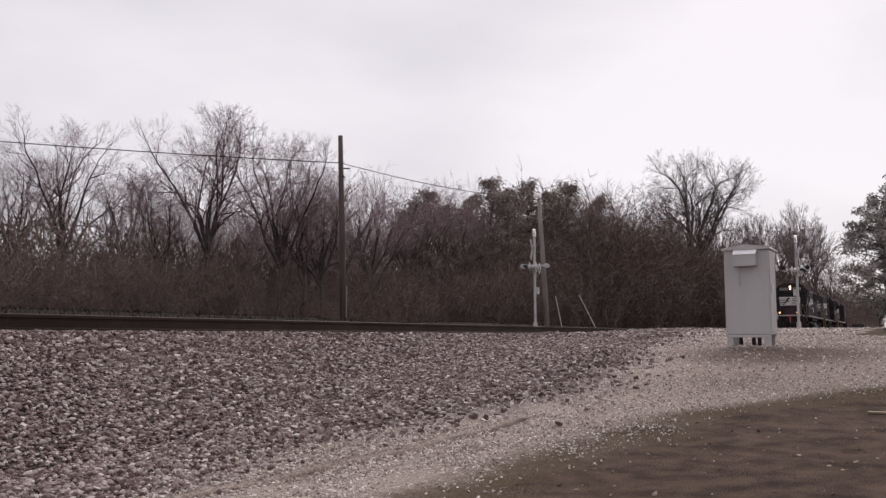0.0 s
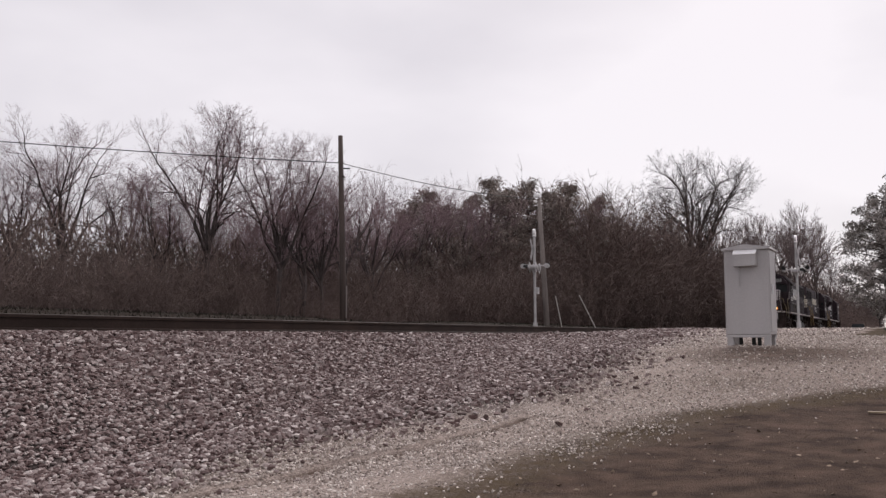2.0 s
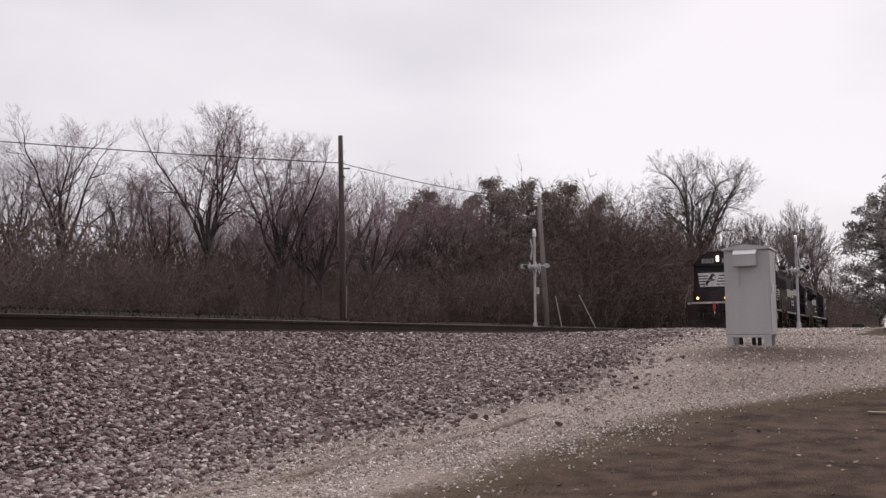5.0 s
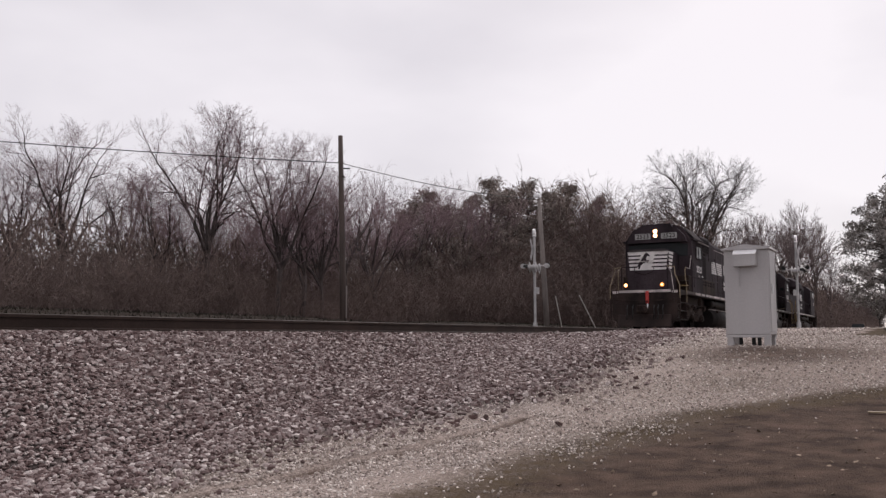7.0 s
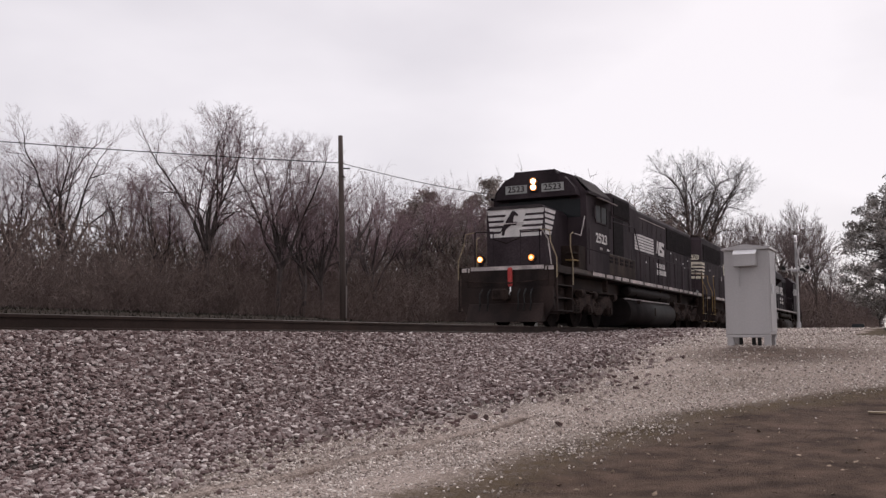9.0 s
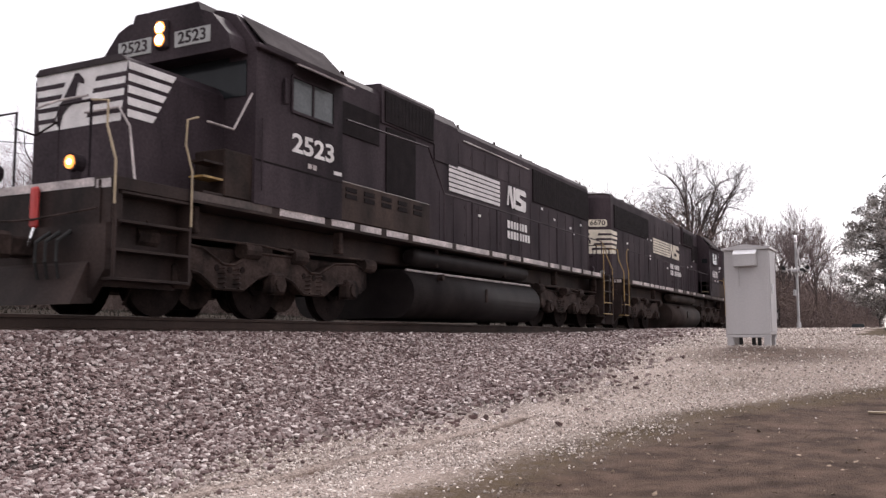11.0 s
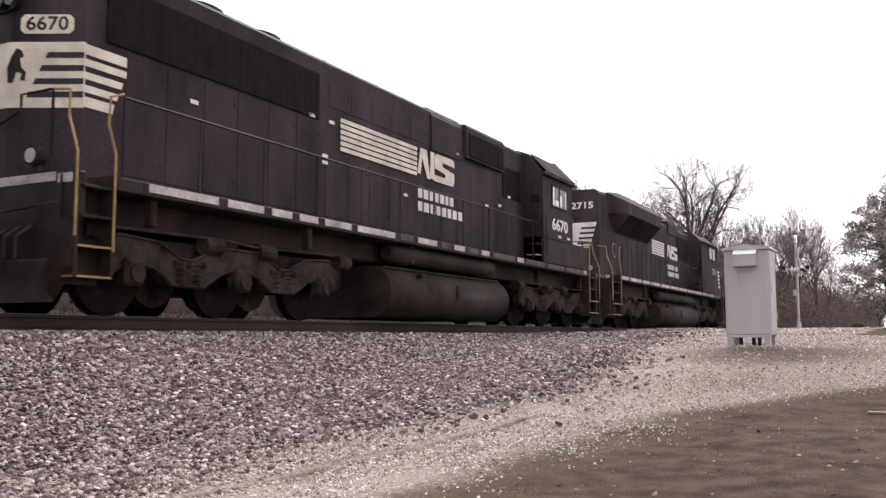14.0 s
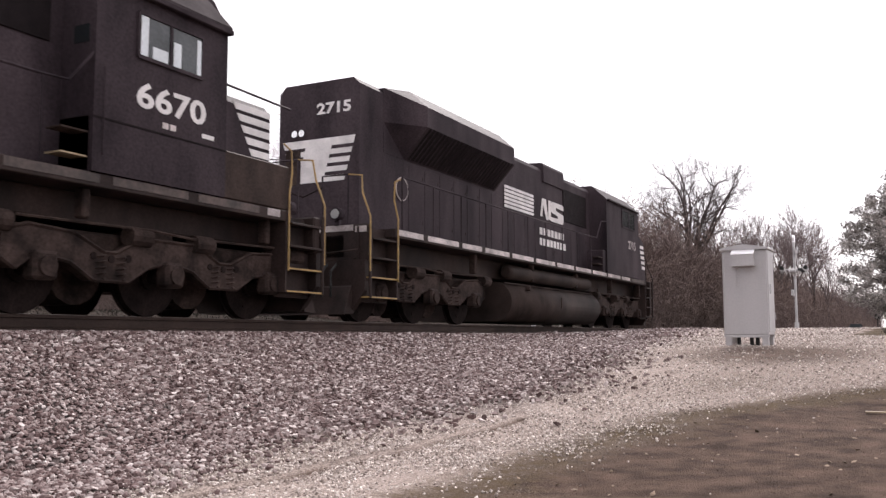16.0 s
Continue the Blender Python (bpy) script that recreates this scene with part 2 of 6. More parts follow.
def lettering(name, text, size, material, parent, place, thick=0.004, label="", stretch=1.0, bold=0.0):
    """Raised characters; place takes the text's plane (x along it, y up) into the parent's space."""
    cu = bpy.data.curves.new(name, "FONT")
    cu.body, cu.size, cu.extrude, cu.align_x, cu.align_y, cu.offset = text, size, thick, "CENTER", "CENTER", bold
    cu.resolution_u = 3
    tmp = new(name, cu)
    me = bpy.data.meshes.new_from_object(tmp.evaluated_get(bpy.context.evaluated_depsgraph_get()))
    bpy.data.objects.remove(tmp)
    bpy.data.curves.remove(cu)
    me.transform(Matrix.Diagonal((stretch, 1, 1, 1)))
    me.transform(place)
    me.materials.clear()
    me.materials.append(material)
    ob = new(name, me)
    ob.parent = parent
    return tagged(ob, label)


def bulk(name, verts, faces, material, label="", category="", kind="", parent=None):
    """One mesh from arrays of points and of triangles or quads."""
    me = bpy.data.meshes.new(name)
    me.from_pydata(verts.tolist(), [], faces.tolist())
    me.materials.append(material)
    ob = new(name, me)
    ob.parent = parent
    return tagged(ob, label, category, "", kind)


# ---- ground ----
KNOT_Y = (-80, 5, 8, 12, 15, 19, 25, 32, 38, 48, 60, 90, 3000)
KNOT_Z = (-1.2, -1.18, -1.02, -0.68, -0.50, -0.40, -0.26, -0.1, -0.01, -0.01, -0.25, -0.35, -0.35)


def lay(x, y):
    """The ground's height: a lot that rises to the road, the ballast bed, a bank beyond the track."""
    near = np.interp(y, KNOT_Y, KNOT_Z)
    pad = 0.38 * np.exp(-((x - 13.0) / 2.2) ** 2 - ((y - 56.0) / 5.0) ** 2)
    road = np.exp(-((y - 43.0) / 5.5) ** 4)
    bank = np.interp(x, [-60, -16, -7, -2.5], [0.9, 0.7, 0.0, -0.3])
    bank = bank * (1 - road) + 0.0 * road
    z = np.where(x < -2.5, bank, near + pad)
    bed = -0.245 - np.clip(np.abs(x) - 1.75, 0, None) / 3.3
    bed = np.where(np.abs(x) < 1.4, -0.25, bed)
    return np.maximum(z, bed)


def wavy(x, y):
    return (np.sin(x * 2.1 + 1.3 * np.sin(y * 0.9)) + np.sin(y * 1.7 + 1.1 * np.sin(x * 1.3)) + 0.6 * np.sin(x * 5.3 + y * 4.1) + 0.5 * np.sin(x * 9.1 - y * 7.7)) / 3.1


def dirt_edge(y):
    return np.interp(y, [0, 4.5, 6.5, 8.3, 9.1, 10.2, 11.5, 14], [7.6, 7.65, 7.75, 8.2, 9.0, 9.8, 11.5, 16])


def stone_edge(y):
    return np.interp(y, [0, 3.4, 4.4, 5.5, 6.6, 7.7, 9.7, 14.8, 20, 32, 38], [6.1, 6.05, 5.8, 5.6, 5.8, 6.1, 6.6, 6.0, 4.9, 3.4, 2.4])


def rut(x, y):
    """Distance across from the old wheel rut in the gravel, far from it where the rut ends."""
    d = x - np.interp(y, [3.6, 4.17, 5.1, 5.85, 7.6], [6.4, 6.39, 6.42, 6.61, 6.88]) + 0.03 * np.sin(y * 5.0)
    return np.where((y > 3.6) & (y < 7.9), d, 9.0)


def worn(x, y):
    """The trodden patch in front of the cabinet."""
    return np.exp(-(((x - 8.0) / 1.7) ** 2 + ((y - 14.4) / 2.0) ** 2) ** 2)


def dull(x, y):
    """Where the gravel is thin and trodden into the soil, from the dirt up to the cabinet."""
    return 1 / (1 + np.exp(-(x - 7.2 + 0.3 * wavy(x, y)) * 3.0)) / (1 + np.exp(-(y - 9.0) * 2.5)) * (y < 40)


def ground_material():
    m = mat("lot_ground", (0.054, 0.0345, 0.0250), 0.9, vary=0.30, scale=4.5, fine=85, bump=0.9, tint=(0.086, 0.0570, 0.0435), spec=0.06)
    n, l = m.node_tree.nodes, m.node_tree.links
    b = n["Principled BSDF"]
    base = b.inputs["Base Color"].links[0].from_socket
    co = n.new("ShaderNodeTexCoord")

    def layer(below, name, dark, light, scale, jitter):
        a, nz, cr, add, st, mx = (n.new(k) for k in ("ShaderNodeAttribute", "ShaderNodeTexNoise", "ShaderNodeValToRGB", "ShaderNodeMath", "ShaderNodeMapRange", "ShaderNodeMixRGB"))
        a.attribute_name = name
        nz.inputs["Scale"].default_value, nz.inputs["Detail"].default_value, nz.inputs["Roughness"].default_value = scale, 6, 0.7
        l.new(co.outputs["Object"], nz.inputs["Vector"])
        cr.color_ramp.elements[0].position, cr.color_ramp.elements[0].color = 0.33, (*dark, 1)
        cr.color_ramp.elements[1].position, cr.color_ramp.elements[1].color = 0.66, (*light, 1)
        l.new(nz.outputs["Fac"], cr.inputs["Fac"])
        add.operation = "MULTIPLY_ADD"
        l.new(nz.outputs["Fac"], add.inputs[0])
        add.inputs[1].default_value = jitter
        l.new(a.outputs["Fac"], add.inputs[2])
        st.inputs["From Min"].default_value, st.inputs["From Max"].default_value = 0.5 + jitter * 0.5 - 0.22, 0.5 + jitter * 0.5 + 0.22
        l.new(add.outputs["Value"], st.inputs["Value"])
        l.new(st.outputs["Result"], mx.inputs["Fac"])
        l.new(below, mx.inputs["Color1"])
        l.new(cr.outputs["Color"], mx.inputs["Color2"])
        return mx.outputs["Color"]

    out = layer(base, "gravel", (0.15, 0.116, 0.100), (0.52, 0.436, 0.388), 55, 0.9)
    # darker than the stones themselves: paints the shade in the gaps between them
    out = layer(out, "stones", (0.028, 0.022, 0.021), (0.12, 0.095, 0.09), 17, 0.4)
    out = layer(out, "litter", (0.014, 0.0098, 0.0075), (0.040, 0.028, 0.021), 9, 0.5)
    out = layer(out, "grass", (0.040, 0.0270, 0.0150), (0.096, 0.067, 0.039), 9, 0.9)
    l.new(out, b.inputs["Base Color"])
    return m


def build_ground():
    xs = np.concatenate([[-3000, -1200, -500, -250, -140, -90], np.arange(-60, -4, 3.0), np.arange(-4, 1.0, 0.5), np.arange(1.0, 14, 0.11), np.arange(14, 30, 1.0), [35, 45, 60, 90, 140, 250, 500, 1200, 3000]])
    ys = np.concatenate([[-3000, -1000, -300, -120, -60, -30, -15, -8, -4], np.arange(-2, 2, 0.5), np.arange(2, 22, 0.11), np.arange(22, 60, 0.5), np.arange(60, 130, 4.0), [140, 170, 220, 300, 450, 800, 1500, 3000]])
    gx, gy = np.meshgrid(xs, ys, indexing="ij")
    z = lay(gx, gy)
    near = (gx > 1) & (gx < 14) & (gy > 1.5) & (gy < 40)
    z = z + np.where(near, np.where(gx > 7.5, 0.006, 0.012) * wavy(gx, gy) + 0.005 * wavy(gx * 3.3 + 5, gy * 3.7), 0)
    z = z - 0.035 * np.exp(-(rut(gx, gy) / 0.09) ** 2)
    z = z + np.where(gx > 7, 0.004 * wavy(gx * 1.9 + 2, gy * 2.3) * (gy < 12), 0)
    v = np.stack([gx, gy, z], -1).reshape(-1, 3)
    nx, ny = len(xs), len(ys)
    k = (np.arange(nx - 1)[:, None] * ny + np.arange(ny - 1)[None, :]).ravel()
    f = np.stack([k, k + ny, k + ny + 1, k + 1], 1)
    ob = bulk("ground", v, f, ground_material(), "gravel lot and brown dirt beside a railway embankment", "ground", "structure")
    me = ob.data
    me.polygons.foreach_set("use_smooth", [True] * len(me.polygons))
    w = 0.35 * wavy(gx * 0.8, gy * 0.8)
    dirt = 1 / (1 + np.exp(-(gx - dirt_edge(gy) + w * 0.7) * 3.2)) * (gy < 22)
    stones = 1 / (1 + np.exp((gx - stone_edge(gy) + w * 0.8) * np.interp(gy, [5, 9, 16], [3.2, 1.8, 1.5]))) * (gx > -3) * (gy < 39)
    far = (gx < -3.2) | ((gx > 13) & (gy > 12)) | (gy > 60)
    far = far | ((gx > 9.0 + 0.25 * wavy(gx, gy)) & (gy > 23) & (gy < 38))
    road = np.exp(-((gy - 43.0) / 4.0) ** 6)
    litter = (gx < -3.2) * (1 - road)
    grass = np.clip(far * (1 - road), 0, 1) * (gx > -3.2)
    gravel = np.clip((1 - dirt * 0.93) * (1 - grass), 0, 1)
    gravel = gravel * (1 - 0.5 * worn(gx, gy)) * (1 - 0.42 * dull(gx, gy))
    grass = np.clip(grass + 0.42 * np.exp(-(((gx - 8.2) / 0.9) ** 2 + ((gy - 10.6) / 1.3) ** 2)), 0, 1)
    grass = np.clip(grass + 0.62 * np.exp(-((gx - dirt_edge(gy) - 0.05) / 0.5) ** 2) * (gy > 3) * (gy < 11.5), 0, 1)
    grass = np.clip(grass + 0.28 * dirt * np.clip(wavy(gx * 0.7 + 3, gy * 1.1 + 1), 0, 1), 0, 1)
    gravel = np.clip(gravel + 0.22 * dirt * np.clip(wavy(gx * 1.1 + 7, gy * 1.6 + 4) - 0.25, 0, 1) * (gy < 14), 0, 1)
    gravel = gravel * (1 - 0.85 * np.exp(-(rut(gx, gy) / 0.08) ** 2))
    for name, values in (("gravel", gravel), ("stones", stones), ("litter", litter), ("grass", grass)):
        me.attributes.new(name, "FLOAT", "POINT").data.foreach_set("value", values.ravel().astype(np.float32))


build_ground()

def ball():
    """A twenty-sided stone form."""
    g = (1 + 5 ** 0.5) / 2
    p = np.array([(-1, g, 0), (1, g, 0), (-1, -g, 0), (1, -g, 0), (0, -1, g), (0, 1, g), (0, -1, -g), (0, 1, -g), (g, 0, -1), (g, 0, 1), (-g, 0, -1), (-g, 0, 1)], float)
    d = np.linalg.norm(p[:, None] - p[None], axis=2)
    f = [(i, j, k) for i in range(12) for j in range(i) for k in range(j) if max(d[i, j], d[j, k], d[i, k]) < 2.1]
    f = [q if np.dot(np.cross(p[q[1]] - p[q[0]], p[q[2]] - p[q[0]]), p[q[0]]) > 0 else q[::-1] for q in f]
    return p / 1.9 * 1.25, np.array(f)


ROUND, ROUND_F = ball()
ROCK = np.array([(x, y, z) for x in (-1, 1) for y in (-1, 1) for z in (-1, 1)], float)
ROCK_F = np.array([(0, 1, 3), (0, 3, 2), (4, 6, 7), (4, 7, 5), (0, 4, 5), (0, 5, 1), (2, 3, 7), (2, 7, 6), (0, 2, 6), (0, 6, 4), (1, 5, 7), (1, 7, 3)])
OCTA = np.array([(1, 0, 0), (-1, 0, 0), (0, 1, 0), (0, -1, 0), (0, 0, 1), (0, 0, -1)], float)
OCTA_F = np.array([(0, 2, 4), (2, 1, 4), (1, 3, 4), (3, 0, 4), (2, 0, 5), (1, 2, 5), (3, 1, 5), (0, 3, 5)])


def scatter(name, x, y, size, form, faces, rng, flat, material, label, sink=0.2, jag=0.36):
    """Angular stones at x, y on the ground, each of its own size, squash and turn, joined."""
    n, k = len(x), len(form)
    p = form[None] * (0.62 + 0.38 * rng.random((n, k, 1))) * (1 + jag * rng.standard_normal((n, k, 3)))
    p = p * (size[:, None, None] * 0.5) * np.stack([0.8 + 0.5 * rng.random(n), 0.7 + 0.4 * rng.random(n), flat * (0.75 + 0.5 * rng.random(n))], 1)[:, None, :]
    a = rng.random(n) * 6.283
    t = rng.standard_normal(n) * 0.45
    ca, sa, ct, st = np.cos(a), np.sin(a), np.cos(t), np.sin(t)
    y1, z1 = p[..., 1] * ct[:, None] - p[..., 2] * st[:, None], p[..., 1] * st[:, None] + p[..., 2] * ct[:, None]
    x2, y2 = p[..., 0] * ca[:, None] - y1 * sa[:, None], p[..., 0] * sa[:, None] + y1 * ca[:, None]
    z0 = lay(x, y) + size * (0.5 * flat - sink) + rng.random(n) * size * 0.25
    v = np.stack([x2 + x[:, None], y2 + y[:, None], z1 + z0[:, None]], -1).reshape(-1, 3)
    f = (np.arange(n)[:, None, None] * k + faces[None]).reshape(-1, 3)
    return bulk(name, v, f, material, label, "gravel", "stuff")


def build_stones():
    rng = np.random.default_rng(5)
    xs, ys, ss = [], [], []
    for y0, y1, count, low, high in ((1.8, 6, 30000, 0.024, 0.052), (6, 12, 36000, 0.025, 0.056), (12, 22, 34000, 0.028, 0.056), (22, 40, 13000, 0.055, 0.10)):
        y = rng.uniform(y0, y1, count)
        x = rng.uniform(1.25, 7.6, int(count))
        keep = x < stone_edge(y) + 0.25 * wavy(x * 1.3, y * 1.3) - np.interp(y, [5, 9], [0.3, 0.6]) + np.interp(y, [5, 9, 16], [0.5, 0.6, 0.7]) * np.abs(rng.standard_normal(count)) * (rng.random(count) < 0.5)
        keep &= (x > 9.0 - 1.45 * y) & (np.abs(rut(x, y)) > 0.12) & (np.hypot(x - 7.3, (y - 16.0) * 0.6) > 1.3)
        xs.append(x[keep]); ys.append(y[keep]); ss.append(rng.uniform(low, high, keep.sum()))
    y = rng.uniform(-25, 70, 12000)
    x = np.where(rng.random(12000) < 0.6, -rng.uniform(1.2, 3.2, 12000), rng.uniform(1.25, 4.8, 12000))
    keep = ((x < 0) & ((y < 38.6) | (y > 47.8))) | ((x > 0) & (y < 1.8))
    xs.append(x[keep]); ys.append(y[keep]); ss.append(rng.uniform(0.05, 0.10, keep.sum()))
    label = "crushed grey-brown railway ballast stones on the embankment"
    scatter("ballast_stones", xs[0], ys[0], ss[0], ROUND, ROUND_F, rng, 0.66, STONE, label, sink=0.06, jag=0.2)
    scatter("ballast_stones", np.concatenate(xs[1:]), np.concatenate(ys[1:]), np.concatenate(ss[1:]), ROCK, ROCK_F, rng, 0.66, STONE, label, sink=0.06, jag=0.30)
    xs, ys, ss = [], [], []
    for y0, y1, count, low, high in ((2.0, 6.5, 44000, 0.013, 0.031), (6.5, 11, 34000, 0.013, 0.032), (11, 24, 26000, 0.018, 0.05)):
        y = rng.uniform(y0, y1, count)
        x = rng.uniform(4.8, 9.2 if y1 < 7 else 11, count)
        chance = 1 / (1 + np.exp((x - dirt_edge(y) + 0.15 + 0.4 * wavy(x, y)) * 7.5)) + 0.0012
        chance = np.where(x < stone_edge(y) + 0.5, np.clip(0.12 + (x - stone_edge(y) + 0.9) * 0.63, 0.12, 1), chance)
        chance = chance * (1 - 0.75 * worn(x, y)) * (1 - 0.6 * dull(x, y))
        chance = chance * (np.abs(rut(x, y)) > 0.07 + 0.05 * rng.random(count))
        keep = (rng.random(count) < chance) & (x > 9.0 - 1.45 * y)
        xs.append(x[keep]); ys.append(y[keep]); ss.append(rng.uniform(low, high, keep.sum()))
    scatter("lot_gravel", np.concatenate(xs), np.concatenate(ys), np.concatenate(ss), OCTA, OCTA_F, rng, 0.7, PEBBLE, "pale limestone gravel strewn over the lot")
    y = rng.uniform(24, 40, 9000)
    x = rng.uniform(2.2, 11, 9000)
    keep = (x > stone_edge(y)) & ((x < 8.8) | (y > 37))
    scatter("road_gravel", x[keep], y[keep], rng.uniform(0.035, 0.09, keep.sum()), OCTA, OCTA_F, rng, 0.7, PEBBLE, "coarse pale gravel beside the road crossing")
    y = rng.uniform(4, 11, 9000)
    x = rng.uniform(7.2, 12.5, 9000)
    keep = x > dirt_edge(y) - 0.3
    scatter("dirt_clods", x[keep], y[keep], 0.004 + 0.011 * rng.random(keep.sum()) ** 3, OCTA, OCTA_F, rng, 0.6, CLOD, "crumbs of brown dirt on the lot")
    y = rng.uniform(4.2, 11, 420)
    x = rng.uniform(7.3, 11.5, 420)
    keep = x > dirt_edge(y) + 0.1
    ob = scatter("dry_leaves", x[keep], y[keep], rng.uniform(0.02, 0.06, keep.sum()) * rng.uniform(0.5, 1, keep.sum()), OCTA, OCTA_F, rng, 0.16, DRYLEAF, "dry curled leaf bits on the brown dirt", sink=-0.05)
    tagged(ob, "dry curled leaf bits on the brown dirt", "leaves", "", "stuff")


build_stones()


# ---- track ----
def build_track():
    track = thing("railway_track", pose(0, 0, 0), "single railway track with rusty rails on wooden ties", "railway track", kind="structure")
    for side in (-1, 1):
        c = side * 0.755
        prof = [(-0.07, -0.185), (0.07, -0.185), (0.07, -0.172), (0.012, -0.155), (0.010, -0.05), (0.036, -0.042), (0.036, -0.006), (0.028, 0), (-0.028, 0), (-0.036, -0.006), (-0.036, -0.042), (-0.010, -0.05), (-0.012, -0.155), (-0.07, -0.172)]
        s = Shape().prism([(c + u, w) for u, w in prof], -120, 900)
        part("rail", s, RAIL, track)
        part("rail_head", Shape().box(c - 0.026, c + 0.026, -120, 900, 0.0, 0.003), RAILTOP, track, "polished running surface")
    tie = Shape().box(-1.3, 1.3, -0.115, 0.115, -0.35, -0.19, 0.012).mesh("tie", TIE)
    for i in range(240):
        ob = new("tie", tie)
        ob.parent = track
        ob.matrix_basis = pose(random.uniform(-0.03, 0.03), -20 + 0.52 * i, random.uniform(-0.006, 0.0), 0, 0, random.uniform(-0.8, 0.8))


build_track()


# ---- locomotives: x across (camera side positive), y from the leading coupler backwards, z above the rail ----
def on_side(y, z, x):
    """A plane on the camera's side of an engine: text runs along +y."""
    return Matrix.Translation((x, y, z)) @ Matrix(((0, 0, 1, 0), (1, 0, 0, 0), (0, 1, 0, 0), (0, 0, 0, 1)))


def on_front(x, z, y):
    """A plane that faces the way of travel: text runs along +x."""
    return Matrix.Translation((x, y, z)) @ Matrix(((1, 0, 0, 0), (0, 0, -1, 0), (0, 1, 0, 0), (0, 0, 0, 1)))


WHEELS = []


def build_truck(engine, ys, way):
    """A three-axle truck: cast side frames, journal boxes, springs and turning wheelsets."""
    mid, a, b = ys[1], ys[0], ys[2]
    truck = new("truck")
    truck.parent = engine
    truck.matrix_basis = pose(0, mid, 0)
    a, b = a - mid, b - mid
    for side in (-1, 1):
        x0, x1 = sorted((side * 1.02, side * 1.22))
        prof = [(a - 0.55, 0.62), (a - 0.35, 0.50), (a - 0.05, 0.70), (a + 0.40, 0.62), (a + 0.75, 0.42), (-0.75, 0.42), (-0.42, 0.62), (-0.1, 0.70), (0.1, 0.70), (0.42, 0.62), (0.75, 0.42), (b - 0.75, 0.42), (b - 0.40, 0.62), (b + 0.05, 0.70), (b + 0.35, 0.50), (b + 0.55, 0.62),
                (b + 0.55, 0.92), (b + 0.2, 1.02), (b - 0.45, 0.98), (b - 0.9, 0.78), (0.95, 0.78), (0.5, 1.0), (-0.5, 1.0), (-0.95, 0.78), (a + 0.9, 0.78), (a + 0.45, 0.98), (a - 0.2, 1.02), (a - 0.55, 0.92)]
        part("side_frame", Shape().prism(prof, x0, x1, "x"), GRIME, truck)
        lip = Shape()
        for k in range(len(prof)):
            p, q = prof[k], prof[(k + 1) % len(prof)]
            lip.tube([(side * 1.225, p[0], p[1]), (side * 1.225, q[0], q[1])], 0.025, 4)
        part("frame_flange", lip, GRIME, truck)
        for y in (a, 0.0, b):
            box = Shape().box(min(side * 1.1, side * 1.33), max(side * 1.1, side * 1.33), y - 0.17, y + 0.17, 0.38, 0.72, 0.04)
            box.disc((side * 1.34, y, 0.54), (1, 0, 0), 0.12, 0.06, 12)
            part("journal_box", box, GRIME, truck)
        for y in ((a - 0.0) / 2, b / 2):
            for dy in (-0.16, 0.16):
                turns = [(side * 1.17 + 0.09 * math.cos(k * 1.05), y + dy + 0.09 * math.sin(k * 1.05), 0.44 + 0.012 * k) for k in range(28)]
                part("coil_spring", Shape().tube(turns, 0.018, 4), GRIME, truck)
            for dy in (-0.28, 0.0, 0.28):
                part("casting_hole", Shape().disc((side * 1.225, y + dy, 0.70 if dy == 0 else 0.72), (1, 0, 0), 0.05, 0.014, 10), STEEL, truck)
        for y in (a - 0.62, a / 2 + 0.45, b / 2 - 0.45, b + 0.62):
            part("brake_cylinder", Shape().disc((side * 1.2, y, 1.02), (0, 1, 0), 0.13, 0.36, 12), GRIME, truck)
        part("sand_pipe", Shape().tube([(side * 1.25, a - 0.62, 1.25), (side * 1.22, a - 0.66, 0.6), (side * 0.85, a - 0.6, 0.15)], 0.022, 6), GRIME, truck)
        part("brake_pipe", Shape().tube([(side * 1.27, a - 0.4, 1.1), (side * 1.27, -0.4, 1.12), (side * 1.27, 0.3, 1.08), (side * 1.27, b + 0.4, 1.12)], 0.02, 6), GRIME, truck)
    part("bolster", Shape().box(-1.0, 1.0, a - 0.3, b + 0.3, 0.72, 1.05, 0.05).box(-0.9, 0.9, -0.4, 0.4, 1.0, 1.4, 0.05), GRIME, truck)
    for y in (a + 1.05, b - 1.05):
        part("traction_motor", Shape().disc((0, y, 0.55), (1, 0, 0), 0.42, 1.1, 14), GRIME, truck)
    for y in (a, 0.0, b):
        w = Shape().disc((0, 0, 0), (1, 0, 0), 0.09, 2.2, 10)
        for side in (-1, 1):
            w.disc((side * 0.755, 0, 0), (1, 0, 0), 0.535, 0.12, 28)
            w.disc((side * 0.69, 0, 0), (1, 0, 0), 0.565, 0.025, 28)
            w.disc((side * 0.83, 0, 0), (1, 0, 0), 0.17, 0.08, 14)
            for k in range(5):
                c, s_ = math.cos(k * 1.2566), math.sin(k * 1.2566)
                w.disc((side * 0.817, 0.33 * c, 0.33 * s_), (1, 0, 0), 0.05, 0.01, 8)
        wheel = part("wheelset", w, STEEL, truck)
        wheel.matrix_basis = pose(0, y, 0.535)
        WHEELS.append((wheel, y))


def hood_profile(w, z0, z1, cut=0.2):
    return [(-w, z0), (w, z0), (w, z1 - cut), (w - cut * 0.35, z1 - cut * 0.4), (w - cut * 1.4, z1 - 0.03), (0, z1), (-w + cut * 1.4, z1 - 0.03), (-w + cut * 0.35, z1 - cut * 0.4), (-w, z1 - cut)]


